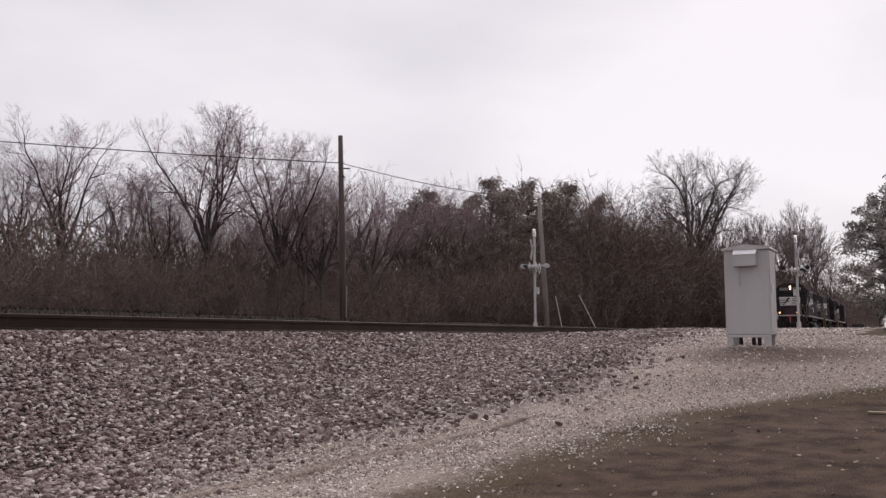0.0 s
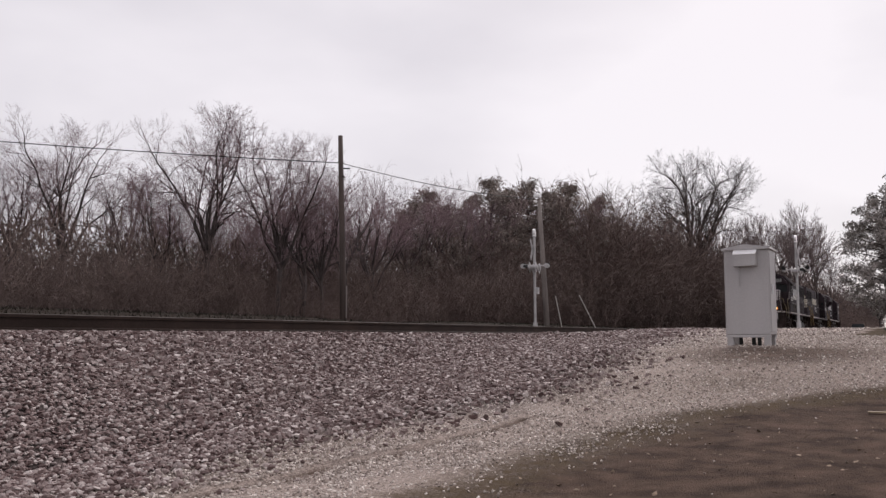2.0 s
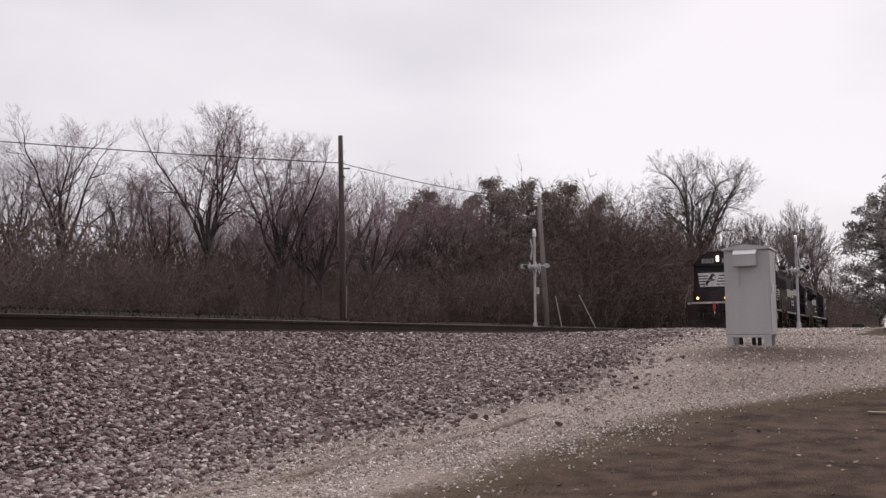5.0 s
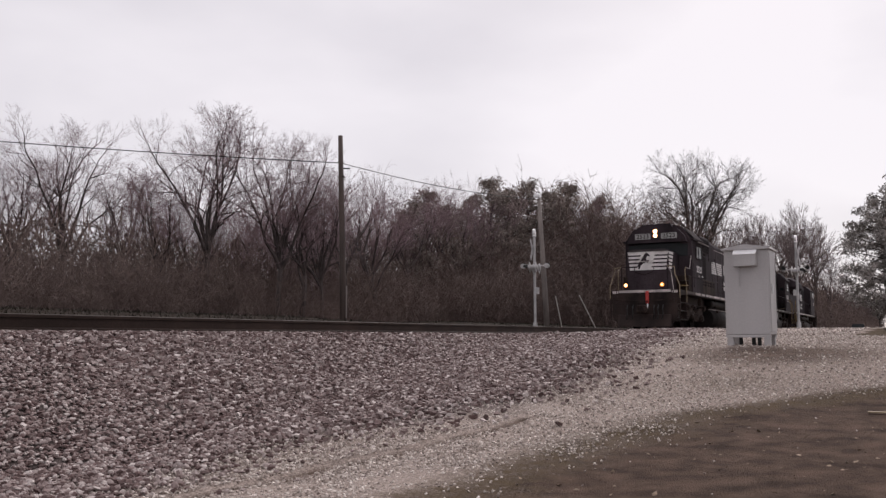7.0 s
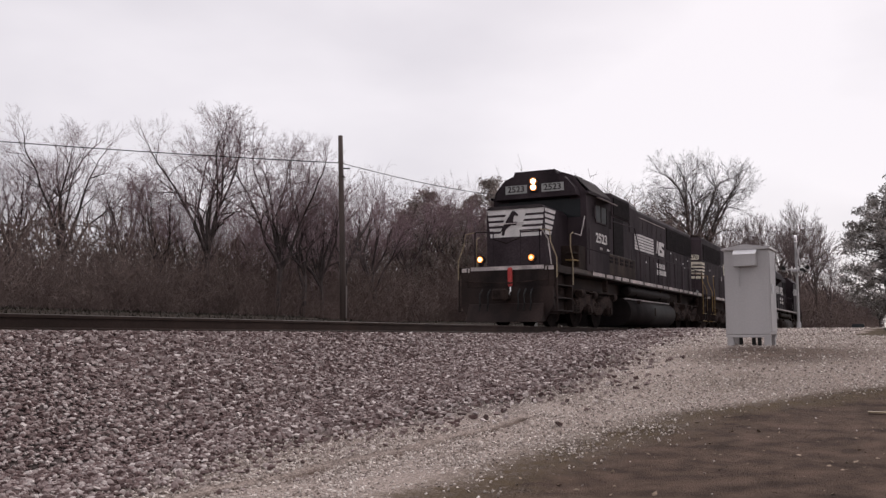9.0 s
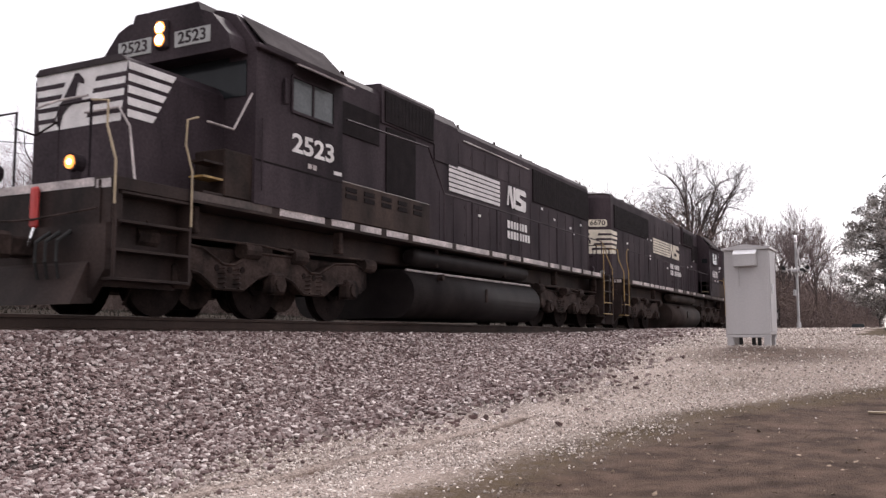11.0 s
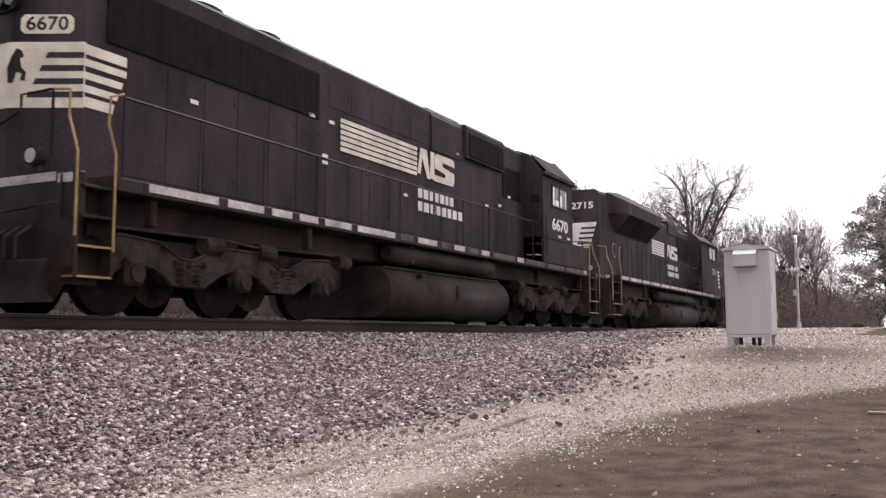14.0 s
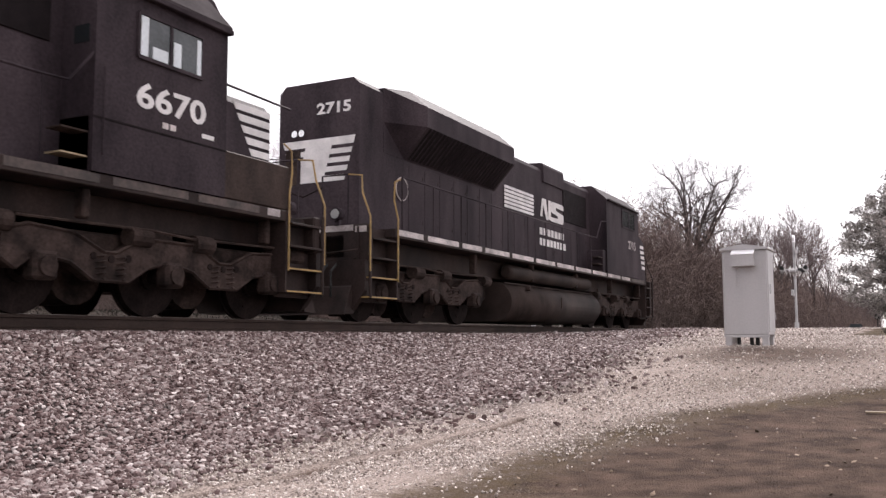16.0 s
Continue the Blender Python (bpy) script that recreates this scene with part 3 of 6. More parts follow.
def stripes(engine, y0, y1, z0, z1, x, n, material, name="hood_stripe"):
    """Painted bands along the hood's side."""
    step = (z1 - z0) / n
    for i in range(n):
        z = z0 + i * step
        part(name, Shape().box(x, x + 0.006, y0, y1, z + step * 0.14, z + step * 0.86), material, engine)


def front_stripes(engine, y, w, z0, z1, n, facing, material, crest=True, taper=0.05):
    """A white field on an end with dark bars on both flanks and a plain dark emblem between them."""
    part("nose_field", Shape().prism([(-w + taper, z0), (w - taper, z0), (w, z1), (-w, z1)], y, y + 0.005 * facing), material, engine, "white painted field")
    step = (z1 - z0) / n
    for i in range(1, n):
        z = z0 + i * step - 0.02
        h, lean = step * 0.2, 0.05 * i
        for a, b in ((-w - 0.001, -0.50 + lean), (0.10 + lean, w + 0.001)):
            part("nose_bar", Shape().prism([(a, z - h), (b - 0.03 * (b < 0), z - h), (b, z + h), (a + 0.02 * (b > 0), z + h)], y + 0.005 * facing, y + 0.009 * facing), BLACK, engine)
    if not crest:
        return
    emblem = [(-0.32, 0.05), (-0.24, 0.05), (-0.20, 0.20), (-0.10, 0.30), (0.02, 0.35), (0.13, 0.33), (0.19, 0.42), (0.12, 0.45), (0.05, 0.44), (0.06, 0.55), (0.10, 0.64), (0.20, 0.60), (0.21, 0.66), (0.10, 0.77), (0.02, 0.78), (-0.08, 0.62), (-0.20, 0.44), (-0.30, 0.30), (-0.37, 0.12), (-0.30, 0.20)]
    emblem = [(u - 0.12, z0 + w * (z1 - z0) / 0.83) for u, w in emblem]
    part("emblem", Shape().prism(emblem, y + 0.009 * facing, y + 0.013 * facing), BLACK, engine, "plain dark emblem")


def slab_mark(engine, y0, y1, z0, z1, x, material):
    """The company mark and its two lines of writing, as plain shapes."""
    h, w = z1 - z0, y1 - y0
    part("company_mark", Shape().prism([(y0 + 0.31 * w, z0 + 0.05 * h), (y0 + 0.43 * w, z0 + 0.05 * h), (y0 + 0.43 * w, z1), (y0 + 0.33 * w, z1)], x, x + 0.006, "x"), material, engine)
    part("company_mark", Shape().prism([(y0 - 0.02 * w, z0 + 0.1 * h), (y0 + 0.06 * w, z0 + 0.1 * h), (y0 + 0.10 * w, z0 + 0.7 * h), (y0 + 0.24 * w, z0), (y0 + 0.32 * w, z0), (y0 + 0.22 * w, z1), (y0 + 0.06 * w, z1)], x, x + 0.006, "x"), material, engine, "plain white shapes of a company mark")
    part("company_mark", Shape().prism([(y0 + 0.42 * w, z0), (y1 - 0.04 * w, z0), (y1, z0 + 0.16 * h), (y1, z0 + 0.48 * h), (y0 + 0.66 * w, z0 + 0.60 * h), (y0 + 0.66 * w, z0 + 0.76 * h), (y1, z0 + 0.72 * h), (y1, z1 - 0.06 * h), (y1 - 0.08 * w, z1), (y0 + 0.5 * w, z1), (y0 + 0.44 * w, z1 - 0.1 * h),
                                                (y0 + 0.44 * w, z0 + 0.46 * h), (y0 + 0.74 * w, z0 + 0.36 * h), (y0 + 0.74 * w, z0 + 0.22 * h), (y0 + 0.42 * w, z0 + 0.22 * h)], x, x + 0.006, "x"), material, engine)


def word_bars(engine, y0, y1, z, h, x, widths, material):
    """Writing as plain bars."""
    total, y = sum(widths) + 0.3 * (len(widths) - 1), y0
    k = (y1 - y0) / total
    for w in widths:
        part("lettering_bar", Shape().box(x, x + 0.005, y, y + w * k, z, z + h), material, engine)
        y += (w + 0.3) * k


def hand_rail(engine, pts, r=0.022, material=None, name="handrail"):
    return part(name, Shape().tube(pts, r, 6), material or BLACK, engine)


def end_gear(engine, y, facing, lit, walk_z, rails=None, depth=0.95):
    """Pilot, coupler, hoses, steps and end handrails at one end; facing is -1 at the leading end."""
    f, low = facing, 1.2 if rails == BEIGE else 0.75
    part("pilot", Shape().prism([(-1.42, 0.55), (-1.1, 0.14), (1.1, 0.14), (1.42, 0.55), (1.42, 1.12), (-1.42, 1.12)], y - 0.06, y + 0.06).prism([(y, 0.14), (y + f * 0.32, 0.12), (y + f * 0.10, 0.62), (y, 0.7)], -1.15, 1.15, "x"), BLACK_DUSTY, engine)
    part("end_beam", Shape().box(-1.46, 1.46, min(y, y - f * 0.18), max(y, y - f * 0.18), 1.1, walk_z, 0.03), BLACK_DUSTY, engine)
    for x0, x1, drop in ((-1.42, -1.17, 0.03), (-1.13, 1.13, 0.0), (1.17, 1.42, 0.03)):
        part("end_stripe", Shape().box(x0, x1, *sorted((y + f * 0.001, y + f * 0.008)), walk_z - 0.12 - drop, walk_z - 0.01 - drop), STRIPE, engine, "white band along the end platform")
    c = Shape().box(-0.14, 0.14, *sorted((y - f * 0.2, y + f * 0.45)), 0.74, 1.0, 0.03).box(-0.2, 0.22, *sorted((y + f * 0.40, y + f * 0.66)), 0.70, 1.04, 0.05)
    part("coupler", c, GRIME, engine)
    for x in (-0.75, -0.5, 0.42, 0.6, 0.8):
        part("air_hose", Shape().tube([(x, y + f * 0.05, 1.05), (x + 0.03, y + f * 0.28, 0.9), (x + 0.05, y + f * 0.3, 0.65), (x - 0.02, y + f * 0.2, 0.45)], 0.024, 6), RUBBER, engine)
    for side in (-1, 1):
        x0, x1 = sorted((side * 1.05, side * 1.50))
        back = y - f * depth
        ya, yb = sorted((y + f * 0.02, back))
        well = Shape().box(min(side * 1.22, side * 1.26), max(side * 1.22, side * 1.26), ya, yb, 0.35, walk_z - 0.05)
        well.box(x0, x1, *sorted((back, back - f * 0.04)), 0.42, walk_z)
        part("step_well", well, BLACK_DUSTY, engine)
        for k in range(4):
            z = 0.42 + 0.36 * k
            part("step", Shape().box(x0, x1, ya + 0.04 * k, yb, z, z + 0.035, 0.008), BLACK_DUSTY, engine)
            part("step_edge", Shape().box(x0, x1, *((ya + 0.04 * k - 0.012, ya + 0.04 * k) if f < 0 else (yb, yb + 0.012)), z, z + 0.026).box(*sorted((side * 1.50, side * 1.51)), ya + 0.04 * k, yb, z, z + 0.026), (rails or YELLOW) if k < 2 and rails != BEIGE else BLACK_DUSTY, engine)
        part("step_post", Shape().tube([(side * 1.50, y, 0.42), (side * 1.50, y, walk_z)], 0.03, 6), BLACK_DUSTY, engine)
        part("step_rail", Shape().tube([(side * 1.52, y + f * 0.03, low + 0.15), (side * 1.52, y + f * 0.03, 1.9), (side * 1.34, y + f * 0.02, 2.35), (side * 1.30, y - f * 0.02, 2.68), (side * 1.0, y - f * 0.02, 2.72)], 0.017, 6), rails or YELLOW, engine, "painted step handrail")
        part("step_rail", Shape().tube([(side * 1.53, back, low), (side * 1.53, back, 1.95), (side * 1.50, back + f * 0.1, 2.3), (side * 1.50, back + f * 0.08, 2.66), (side * 1.50, back - f * 0.12, 2.74)], 0.017, 6), rails or YELLOW, engine, "painted step handrail")
        part("ditch_light", Shape().disc((side * 0.79, y + f * 0.02, walk_z + 0.2), (0, 1, 0), 0.12, 0.16, 14).box(side * 0.79 - 0.05, side * 0.79 + 0.05, y - 0.04, y + 0.04, walk_z, walk_z + 0.1), BLACK, engine)
        bright = lit[0 if side < 0 else 1]
        lens = part("ditch_lens", Shape().disc((side * 0.79, y + f * 0.106, walk_z + 0.2), (0, 1, 0), 0.09, 0.014, 14), LAMP_RING if bright != BOARD else BOARD, engine)
        if bright != BOARD:
            part("bulb_lens", Shape().disc((side * 0.79, y + f * 0.116, walk_z + 0.2), (0, 1, 0), 0.062 if bright == LAMP_AMBER else 0.04, 0.012, 14), LAMP_AMBER, lens)
        part("end_rail", Shape().tube([(side * 1.0, y - f * 0.02, 2.72), (side * 0.42, y - f * 0.02, 2.72), (side * 0.42, y - f * 0.02, walk_z)], 0.02, 6), BLACK, engine)
        part("end_rail", Shape().tube([(side * 1.0, y - f * 0.02, 2.72), (side * 1.0, y - f * 0.02, walk_z)], 0.02, 6), BLACK, engine)
    part("drop_chain", Shape().tube([(-0.42, y, 2.5), (0, y, 2.36), (0.42, y, 2.5)], 0.014, 5), STEEL, engine)
    part("cut_lever", Shape().tube([(-1.3, y + f * 0.1, 1.3), (-0.2, y + f * 0.14, 1.22), (0.2, y + f * 0.14, 1.22), (1.3, y + f * 0.1, 1.3)], 0.016, 5), GRIME, engine)


def build_cab(engine, y0, y1, number, facing, roof=4.8, eave=4.1, mid=None):
    """The cab between y0 (windscreen) and y1 (back): peaked roof, side windows with frames, visor, number."""
    w = 1.53
    ya, yb = sorted((y0, y1))
    prof = [(-w, 1.7), (w, 1.7), (w, eave), (w - 0.42, roof - 0.14), (w - 0.75, roof - 0.02), (0, roof), (-w + 0.75, roof - 0.02), (-w + 0.42, roof - 0.14), (-w, eave)]
    part("cab", Shape().prism(prof, ya, yb), BLACK, engine)
    part("cab_roof_edge", Shape().box(w, w + 0.1, ya - 0.06, yb + 0.02, eave - 0.05, eave + 0.02, 0.01), BLACK, engine)
    part("cab_roof_edge", Shape().box(-w - 0.1, -w, ya - 0.06, yb + 0.02, eave - 0.05, eave + 0.02, 0.01), BLACK, engine)
    part("cab_roof_sheet", Shape().prism([(w + 0.10, eave + 0.01), (w - 0.40, roof - 0.125), (w - 0.42, roof - 0.10), (w + 0.10, eave + 0.05)], ya + 0.1, yb - 0.02), ROOF, engine, "grey sloping roof sheet")
    m = mid or (ya + yb) / 2 + 0.06 * facing
    win = new("side_window")
    win.parent = engine
    h0, h1 = eave - 0.82, eave - 0.24
    fr = Shape()
    for z in (h0, h1):
        fr.box(w, w + 0.035, m - 0.58, m + 0.58, z - 0.025, z + 0.025)
    for y in (m - 0.58, m - 0.02, m + 0.58):
        fr.box(w, w + 0.034, y - 0.022, y + 0.022, h0, h1)
    part("window_frame", fr, BLACK, win)
    clear = number == "6670"
    part("pane", Shape().box(w + 0.004, w + 0.016, m - 0.56, m - 0.04, h0 + 0.03, h1 - 0.03), GREY_GLASS, win)
    part("pane", Shape().box(w + 0.004, w + 0.016, m + 0.0, m + 0.56, h0 + 0.03, h1 - 0.03), GREY_GLASS, win)
    # sky seen through the cab, painted as pale strips on the closed panes
    if clear:
        for u0, u1, top in ((-0.56, -0.42, h1 - 0.03), (-0.34, -0.07, h0 + 0.19), (0.03, 0.17, h0 + 0.36), (0.47, 0.55, h1 - 0.06)):
            part("bright_pane", Shape().box(w + 0.018, w + 0.022, m + u0, m + u1, h0 + 0.03, top), PALE_GLASS, win, "pale strip painted as sky seen through the cab")
    lettering("road_number", number, 0.45 if clear else 0.42, WHITE, engine, on_side(m + 0.05, eave - 1.32, w + 0.004), 0.004, "white painted road number", 1.42, 0.01)
    word_bars(engine, m - 0.12, m + 0.12, eave - 1.66, 0.08, w + 0.003, (1, 1), STRIPE)
    part("data_plate", Shape().box(w, w + 0.006, m + 0.62, m + 0.86, eave - 1.64, eave - 1.58), WHITE, engine)
    fy = y0 + 0.004 * facing
    for x in (-1.05, 1.05):
        part("windscreen", Shape().box(x - 0.3, x + 0.3, *sorted((fy, fy + facing * 0.016)), eave - 0.75, eave - 0.2), GLASS, engine)
    part("grab_iron", Shape().tube([(w + 0.04, ya + 0.12, 1.9), (w + 0.04, ya + 0.12, 3.0)], 0.014, 5), BLACK, engine)
    part("rear_window", Shape().box(1.16, 1.42, *sorted((y1, y1 - facing * 0.012)), eave - 0.80, eave - 0.58), GLASS, engine)
    part("cab_seam", Shape().box(w, w + 0.008, ya, yb, eave - 1.75, eave - 1.725), GRILLE, engine)


def doors(engine, y0, y1, x, z0, z1, step):
    """Hood doors with latches and hinges."""
    n = max(1, round((y1 - y0) / step))
    d = (y1 - y0) / n
    for i in range(n):
        ya = y0 + i * d
        door = part("hood_door", Shape().box(x, x + 0.010, ya + 0.018, ya + d - 0.018, z0, z1, 0.004), BLACK, engine)
        for z in ((z0 + 0.22, z1 - 0.22) if z1 - z0 > 0.7 else ((z0 + z1) / 2,)):
            part("latch", Shape().box(x + 0.009, x + 0.018, ya + d - 0.095, ya + d - 0.072, z - 0.035, z + 0.035), BLACK_DUSTY, door)


def louvre_panel(engine, y0, y1, z0, z1, x, n, material=None):
    p = part("grille", Shape().box(x, x + 0.03, y0, y1, z0, z1, 0.008), material or GRILLE, engine, "black radiator grille")
    for i in range(n):
        y = y0 + (i + 0.5) * (y1 - y0) / n
        part("grille_bar", Shape().box(x + 0.028, x + 0.033, y - 0.012, y + 0.012, z0 + 0.03, z1 - 0.03), GRILLE, p)


def lugs(engine, z, *places):
    """Lifting lugs along the roof's edge."""
    for y in places:
        for x in (-0.78, 0.78):
            part("lifting_lug", Shape().prism([(y - 0.07, z), (y + 0.07, z), (y + 0.035, z + 0.1), (y - 0.035, z + 0.1)], x - 0.015, x + 0.015, "x"), GRIME, engine)


def fan(engine, y, z, r=0.62):
    s = Shape().disc((0, y, z + 0.07), (0, 0, 1), r, 0.14, 20).disc((0, y, z + 0.15), (0, 0, 1), r * 0.8, 0.04, 20)
    part("roof_fan", s, BLACK_DUSTY, engine)


def underframe(engine, length, walk_z, tank, axles, stripe_gaps, worn, skin=None):
    """Sill with its painted band, walkway rails, fuel tank, air reservoirs, trucks."""
    a, b = 0.75, length - 0.75
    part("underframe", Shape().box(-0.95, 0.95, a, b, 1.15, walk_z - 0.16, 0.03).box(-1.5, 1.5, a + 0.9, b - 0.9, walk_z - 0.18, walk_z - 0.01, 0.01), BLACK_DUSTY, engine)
    y = a + 1.0
    rng = random.Random(int(length * 100))
    while y < b - 1.05:
        e = min(y + rng.choice(stripe_gaps), b - 0.95)
        part("sill_stripe", Shape().box(1.5, 1.508, y, e - 0.2, walk_z - 0.13, walk_z - 0.02), RUSTY_STRIPE if rng.random() < worn else STRIPE, engine, "white band on the side sill")
        y = e
    t0, t1 = tank
    arc = [(0.95 + 0.5 * math.cos(radians(a)), 0.58 + 0.5 * math.sin(radians(a))) for a in range(-84, 91, 12)]
    tp = [(u, max(w, 0.09)) for u, w in arc] + [(-u, max(w, 0.09)) for u, w in reversed(arc)]
    part("fuel_tank", Shape().prism(tp, t0, t1), skin or TANK, engine, "long dusty black fuel tank", True)
    # pale on the lead engine only: the tank top's highlight put into colour
    part("tank_trim", Shape().tube([(1.2, t0 + 0.1, 1.05), (1.2, t1 - 0.1, 1.05)], 0.025, 6), skin or STRIPE, engine)
    for side in (-1, 1):
        ends = [(t0 + 0.20, 0.12), (t0 + 0.26, 0.17), (t0 + 0.36, 0.185), (t1 - 0.72, 0.185), (t1 - 0.62, 0.17), (t1 - 0.56, 0.12)]
        n, v, f = 16, [], []
        for y, r in ends:
            v += [(side * 1.2 + r * math.cos(2 * math.pi * k / n), y, 1.33 + r * math.sin(2 * math.pi * k / n)) for k in range(n)]
        for i in range(len(ends) - 1):
            f += [(i * n + k, i * n + (k + 1) % n, (i + 1) * n + (k + 1) % n, (i + 1) * n + k) for k in range(n)]
        f += [tuple(range(n)), tuple(range((len(ends) - 1) * n, len(ends) * n))]
        part("air_reservoir", Shape().add(v, f), skin or TANK, engine, "long round air reservoir", True)
    part("fuel_filler", Shape().disc((1.42, t0 + 1.2, 0.95), (1, 0, 0), 0.07, 0.12, 10), GRIME, engine)
    part("fuel_gauge", Shape().box(1.45, 1.47, (t0 + t1) / 2 - 0.05, (t0 + t1) / 2 + 0.05, 0.5, 0.8), GRIME, engine)
    for k in range(6):
        y = 2.0 + k * (length - 4) / 5
        part("sill_bracket", Shape().box(1.2, 1.36, y - 0.06, y + 0.06, 1.15, walk_z - 0.18, 0.02), GRIME, engine)
    build_truck(engine, axles[0], 1)
    build_truck(engine, axles[1], 1)


def side_rails(engine, y0, y1, z=2.72, walk_z=1.7, n=9):
    """The long walkway handrail with its stanchions on both sides."""
    for side in (-1, 1):
        hand_rail(engine, [(side * 1.5, y0, z), (side * 1.5, y1, z)], 0.018)
        for k in range(n + 1):
            y = y0 + (y1 - y0) * k / n
            hand_rail(engine, [(side * 1.5, y, walk_z), (side * 1.5, y, z)], 0.017, name="stanchion")


def engine_forward():
    e = thing("locomotive", pose(0, 90, 0), "black diesel locomotive running cab first with lit headlights", "locomotive", "engines of the train")
    L_, wz = 21.9, 1.72
    part("front_platform", Shape().box(-1.5, 1.5, 0.44, 2.0, wz - 0.18, wz - 0.012, 0.01), BLACK_DUSTY, e)
    underframe(e, L_, wz, (8.0, 14.8), ((1.8, 3.9, 6.0), (15.95, 18.05, 20.1)), (1.4, 1.0, 1.9, 0.9), 0.15)
    end_gear(e, 0.42, -1, (LAMP_AMBER, LAMP_DIM), wz, BEIGE, 1.28)
    end_gear(e, L_ - 0.75, 1, (BOARD, BOARD), wz)
    # nose
    nose = [(-0.92, wz), (0.92, wz), (0.92, 3.38), (0.80, 3.52), (-0.80, 3.52), (-0.92, 3.38)]
    part("nose", Shape().prism(nose, 1.1, 3.0), BLACK, e)
    front_stripes(e, 1.1, 0.9, 2.62, 3.44, 5, -1, WHITE, True, 0.10)
    part("nose_top_lip", Shape().prism([(-0.90, 3.44), (0.90, 3.44), (0.80, 3.53), (-0.80, 3.53)], 1.06, 1.1), ROOF, e, "grey top edge of the nose")
    for i in range(5):
        z, dz = 2.62 + 0.164 * (i + 0.5) + 0.01, 0.052
        part("nose_stripe", Shape().prism([(1.1, z - dz), (1.55 + 0.09 * i, z - dz), (1.62 + 0.09 * i, z + dz), (1.1, z + dz)], 0.92, 0.926, "x"), WHITE, e)
    part("nose_door_rail", Shape().tube([(0.2, 1.02, 2.78), (0.85, 1.02, 2.78), (1.02, 1.06, 2.5), (1.1, 1.1, 1.75)], 0.018, 6), STRIPE, e)
    part("nose_rail", Shape().tube([(-0.75, 1.0, 2.95), (-0.3, 0.98, 3.0), (0.3, 0.98, 3.0)], 0.016, 6), STRIPE, e)
    # cab with its raised front and number boards
    build_cab(e, 3.0, 5.32, "2523", -1, mid=4.44)
    part("cab_front", Shape().prism([(-1.36, 3.98), (1.36, 3.98), (1.30, 4.22), (0.98, 4.58), (0.74, 4.68), (-0.74, 4.68), (-0.98, 4.58), (-1.30, 4.22)], 2.62, 3.04).prism([(-0.72, 4.66), (0.72, 4.66), (0.66, 4.83), (-0.66, 4.83)], 2.66, 4.9), BLACK, e)
    part("headlight_housing", Shape().box(-0.13, 0.13, 2.54, 2.64, 4.16, 4.62, 0.03), BLACK, e)
    # each lamp: an orange disc painting the halo, a white-hot core before it
    for z in (4.48, 4.29):
        lamp = part("headlight", Shape().disc((0, 2.537, z), (0, 1, 0), 0.105, 0.016, 18), LAMP_RING, e, "lit headlight lamp")
        part("bulb_lens", Shape().disc((0, 2.526, z), (0, 1, 0), 0.075, 0.012, 16), LAMP_WARM, lamp)
    for x in (-0.6, 0.6):
        b = part("number_board", Shape().box(x - 0.36, x + 0.36, 2.605, 2.625, 4.14, 4.40, 0.006), BOARD, e, "grey number board")
        lettering("board_number", "2523", 0.26, BLACK, b, on_front(x, 4.27, 2.602), 0.003, "dark digits", 1.12, 0.004)
    part("windscreen_band", Shape().box(-1.0, 1.0, 2.985, 2.998, 3.56, 4.0), GLASS, e)
    part("sun_visor", Shape().prism([(1.55, 4.06), (1.86, 3.92), (1.87, 3.945), (1.56, 4.09)], 3.9, 5.2), STRIPE, e, "pale folding sun visor")
    part("horn", Shape().tube([(-0.3, 4.6, 4.95), (-0.3, 4.2, 4.95)], 0.03, 8, 0.09).box(-0.33, -0.27, 4.55, 4.65, 4.75, 4.95), GRIME, e)
    part("cab_mirror", Shape().box(1.56, 1.6, 3.62, 3.72, 3.35, 3.75, 0.01), BLACK, e)
    hand_rail(e, [(1.5, 2.0, 2.72), (1.5, 2.55, 2.72), (1.5, 2.95, 3.35)], 0.018, STRIPE)
    # equipment box under the cab and beside the walkway
    part("battery_box", Shape().box(-1.48, 1.48, 2.4, 8.6, wz, 2.42, 0.02), RUSTBOX, e, "rust-dusted equipment box")
    for k in range(3):
        part("box_step", Shape().box(1.2, 1.47, 1.98, 2.38, wz + 0.22 * k, wz + 0.22 * k + 0.03), BLACK_DUSTY if k != 1 else YELLOW, e)
    for k in range(5):
        part("box_vent", Shape().box(1.48, 1.492, 5.5 + 0.6 * k, 5.85 + 0.6 * k, 2.12, 2.2).box(1.48, 1.492, 5.5 + 0.6 * k, 5.85 + 0.6 * k, 2.24, 2.32), GRILLE, e)
    # hood
    part("hood", Shape().prism(hood_profile(0.95, wz, 4.68), 5.3, 20.5), BLACK, e)
    part("inlet_opening", Shape().box(0.95, 0.975, 6.1, 7.45, 3.45, 4.08, 0.01), GRILLE, e)
    part("brake_grid_box", Shape().prism(hood_profile(0.99, 3.95, 4.78, 0.10), 7.5, 9.75), BLACK, e)
    louvre_panel(e, 7.6, 9.65, 3.98, 4.62, 0.99, 14)
    part("blower_housing", Shape().prism(hood_profile(0.98, 3.6, 4.82, 0.3), 9.75, 10.9), BLACK, e)
    part("blower_door", Shape().box(0.95, 0.985, 7.7, 8.9, 2.5, 3.9, 0.01), GRILLE, e)
    louvre_panel(e, 15.6, 20.45, 3.45, 4.38, 0.95, 30)
    doors(e, 10.0, 15.4, 0.95, 1.85, 2.95, 0.72)
    doors(e, 15.4, 20.4, 0.95, 1.85, 3.38, 0.72)
    doors(e, 10.95, 15.4, 0.95, 3.72, 4.2, 0.72)
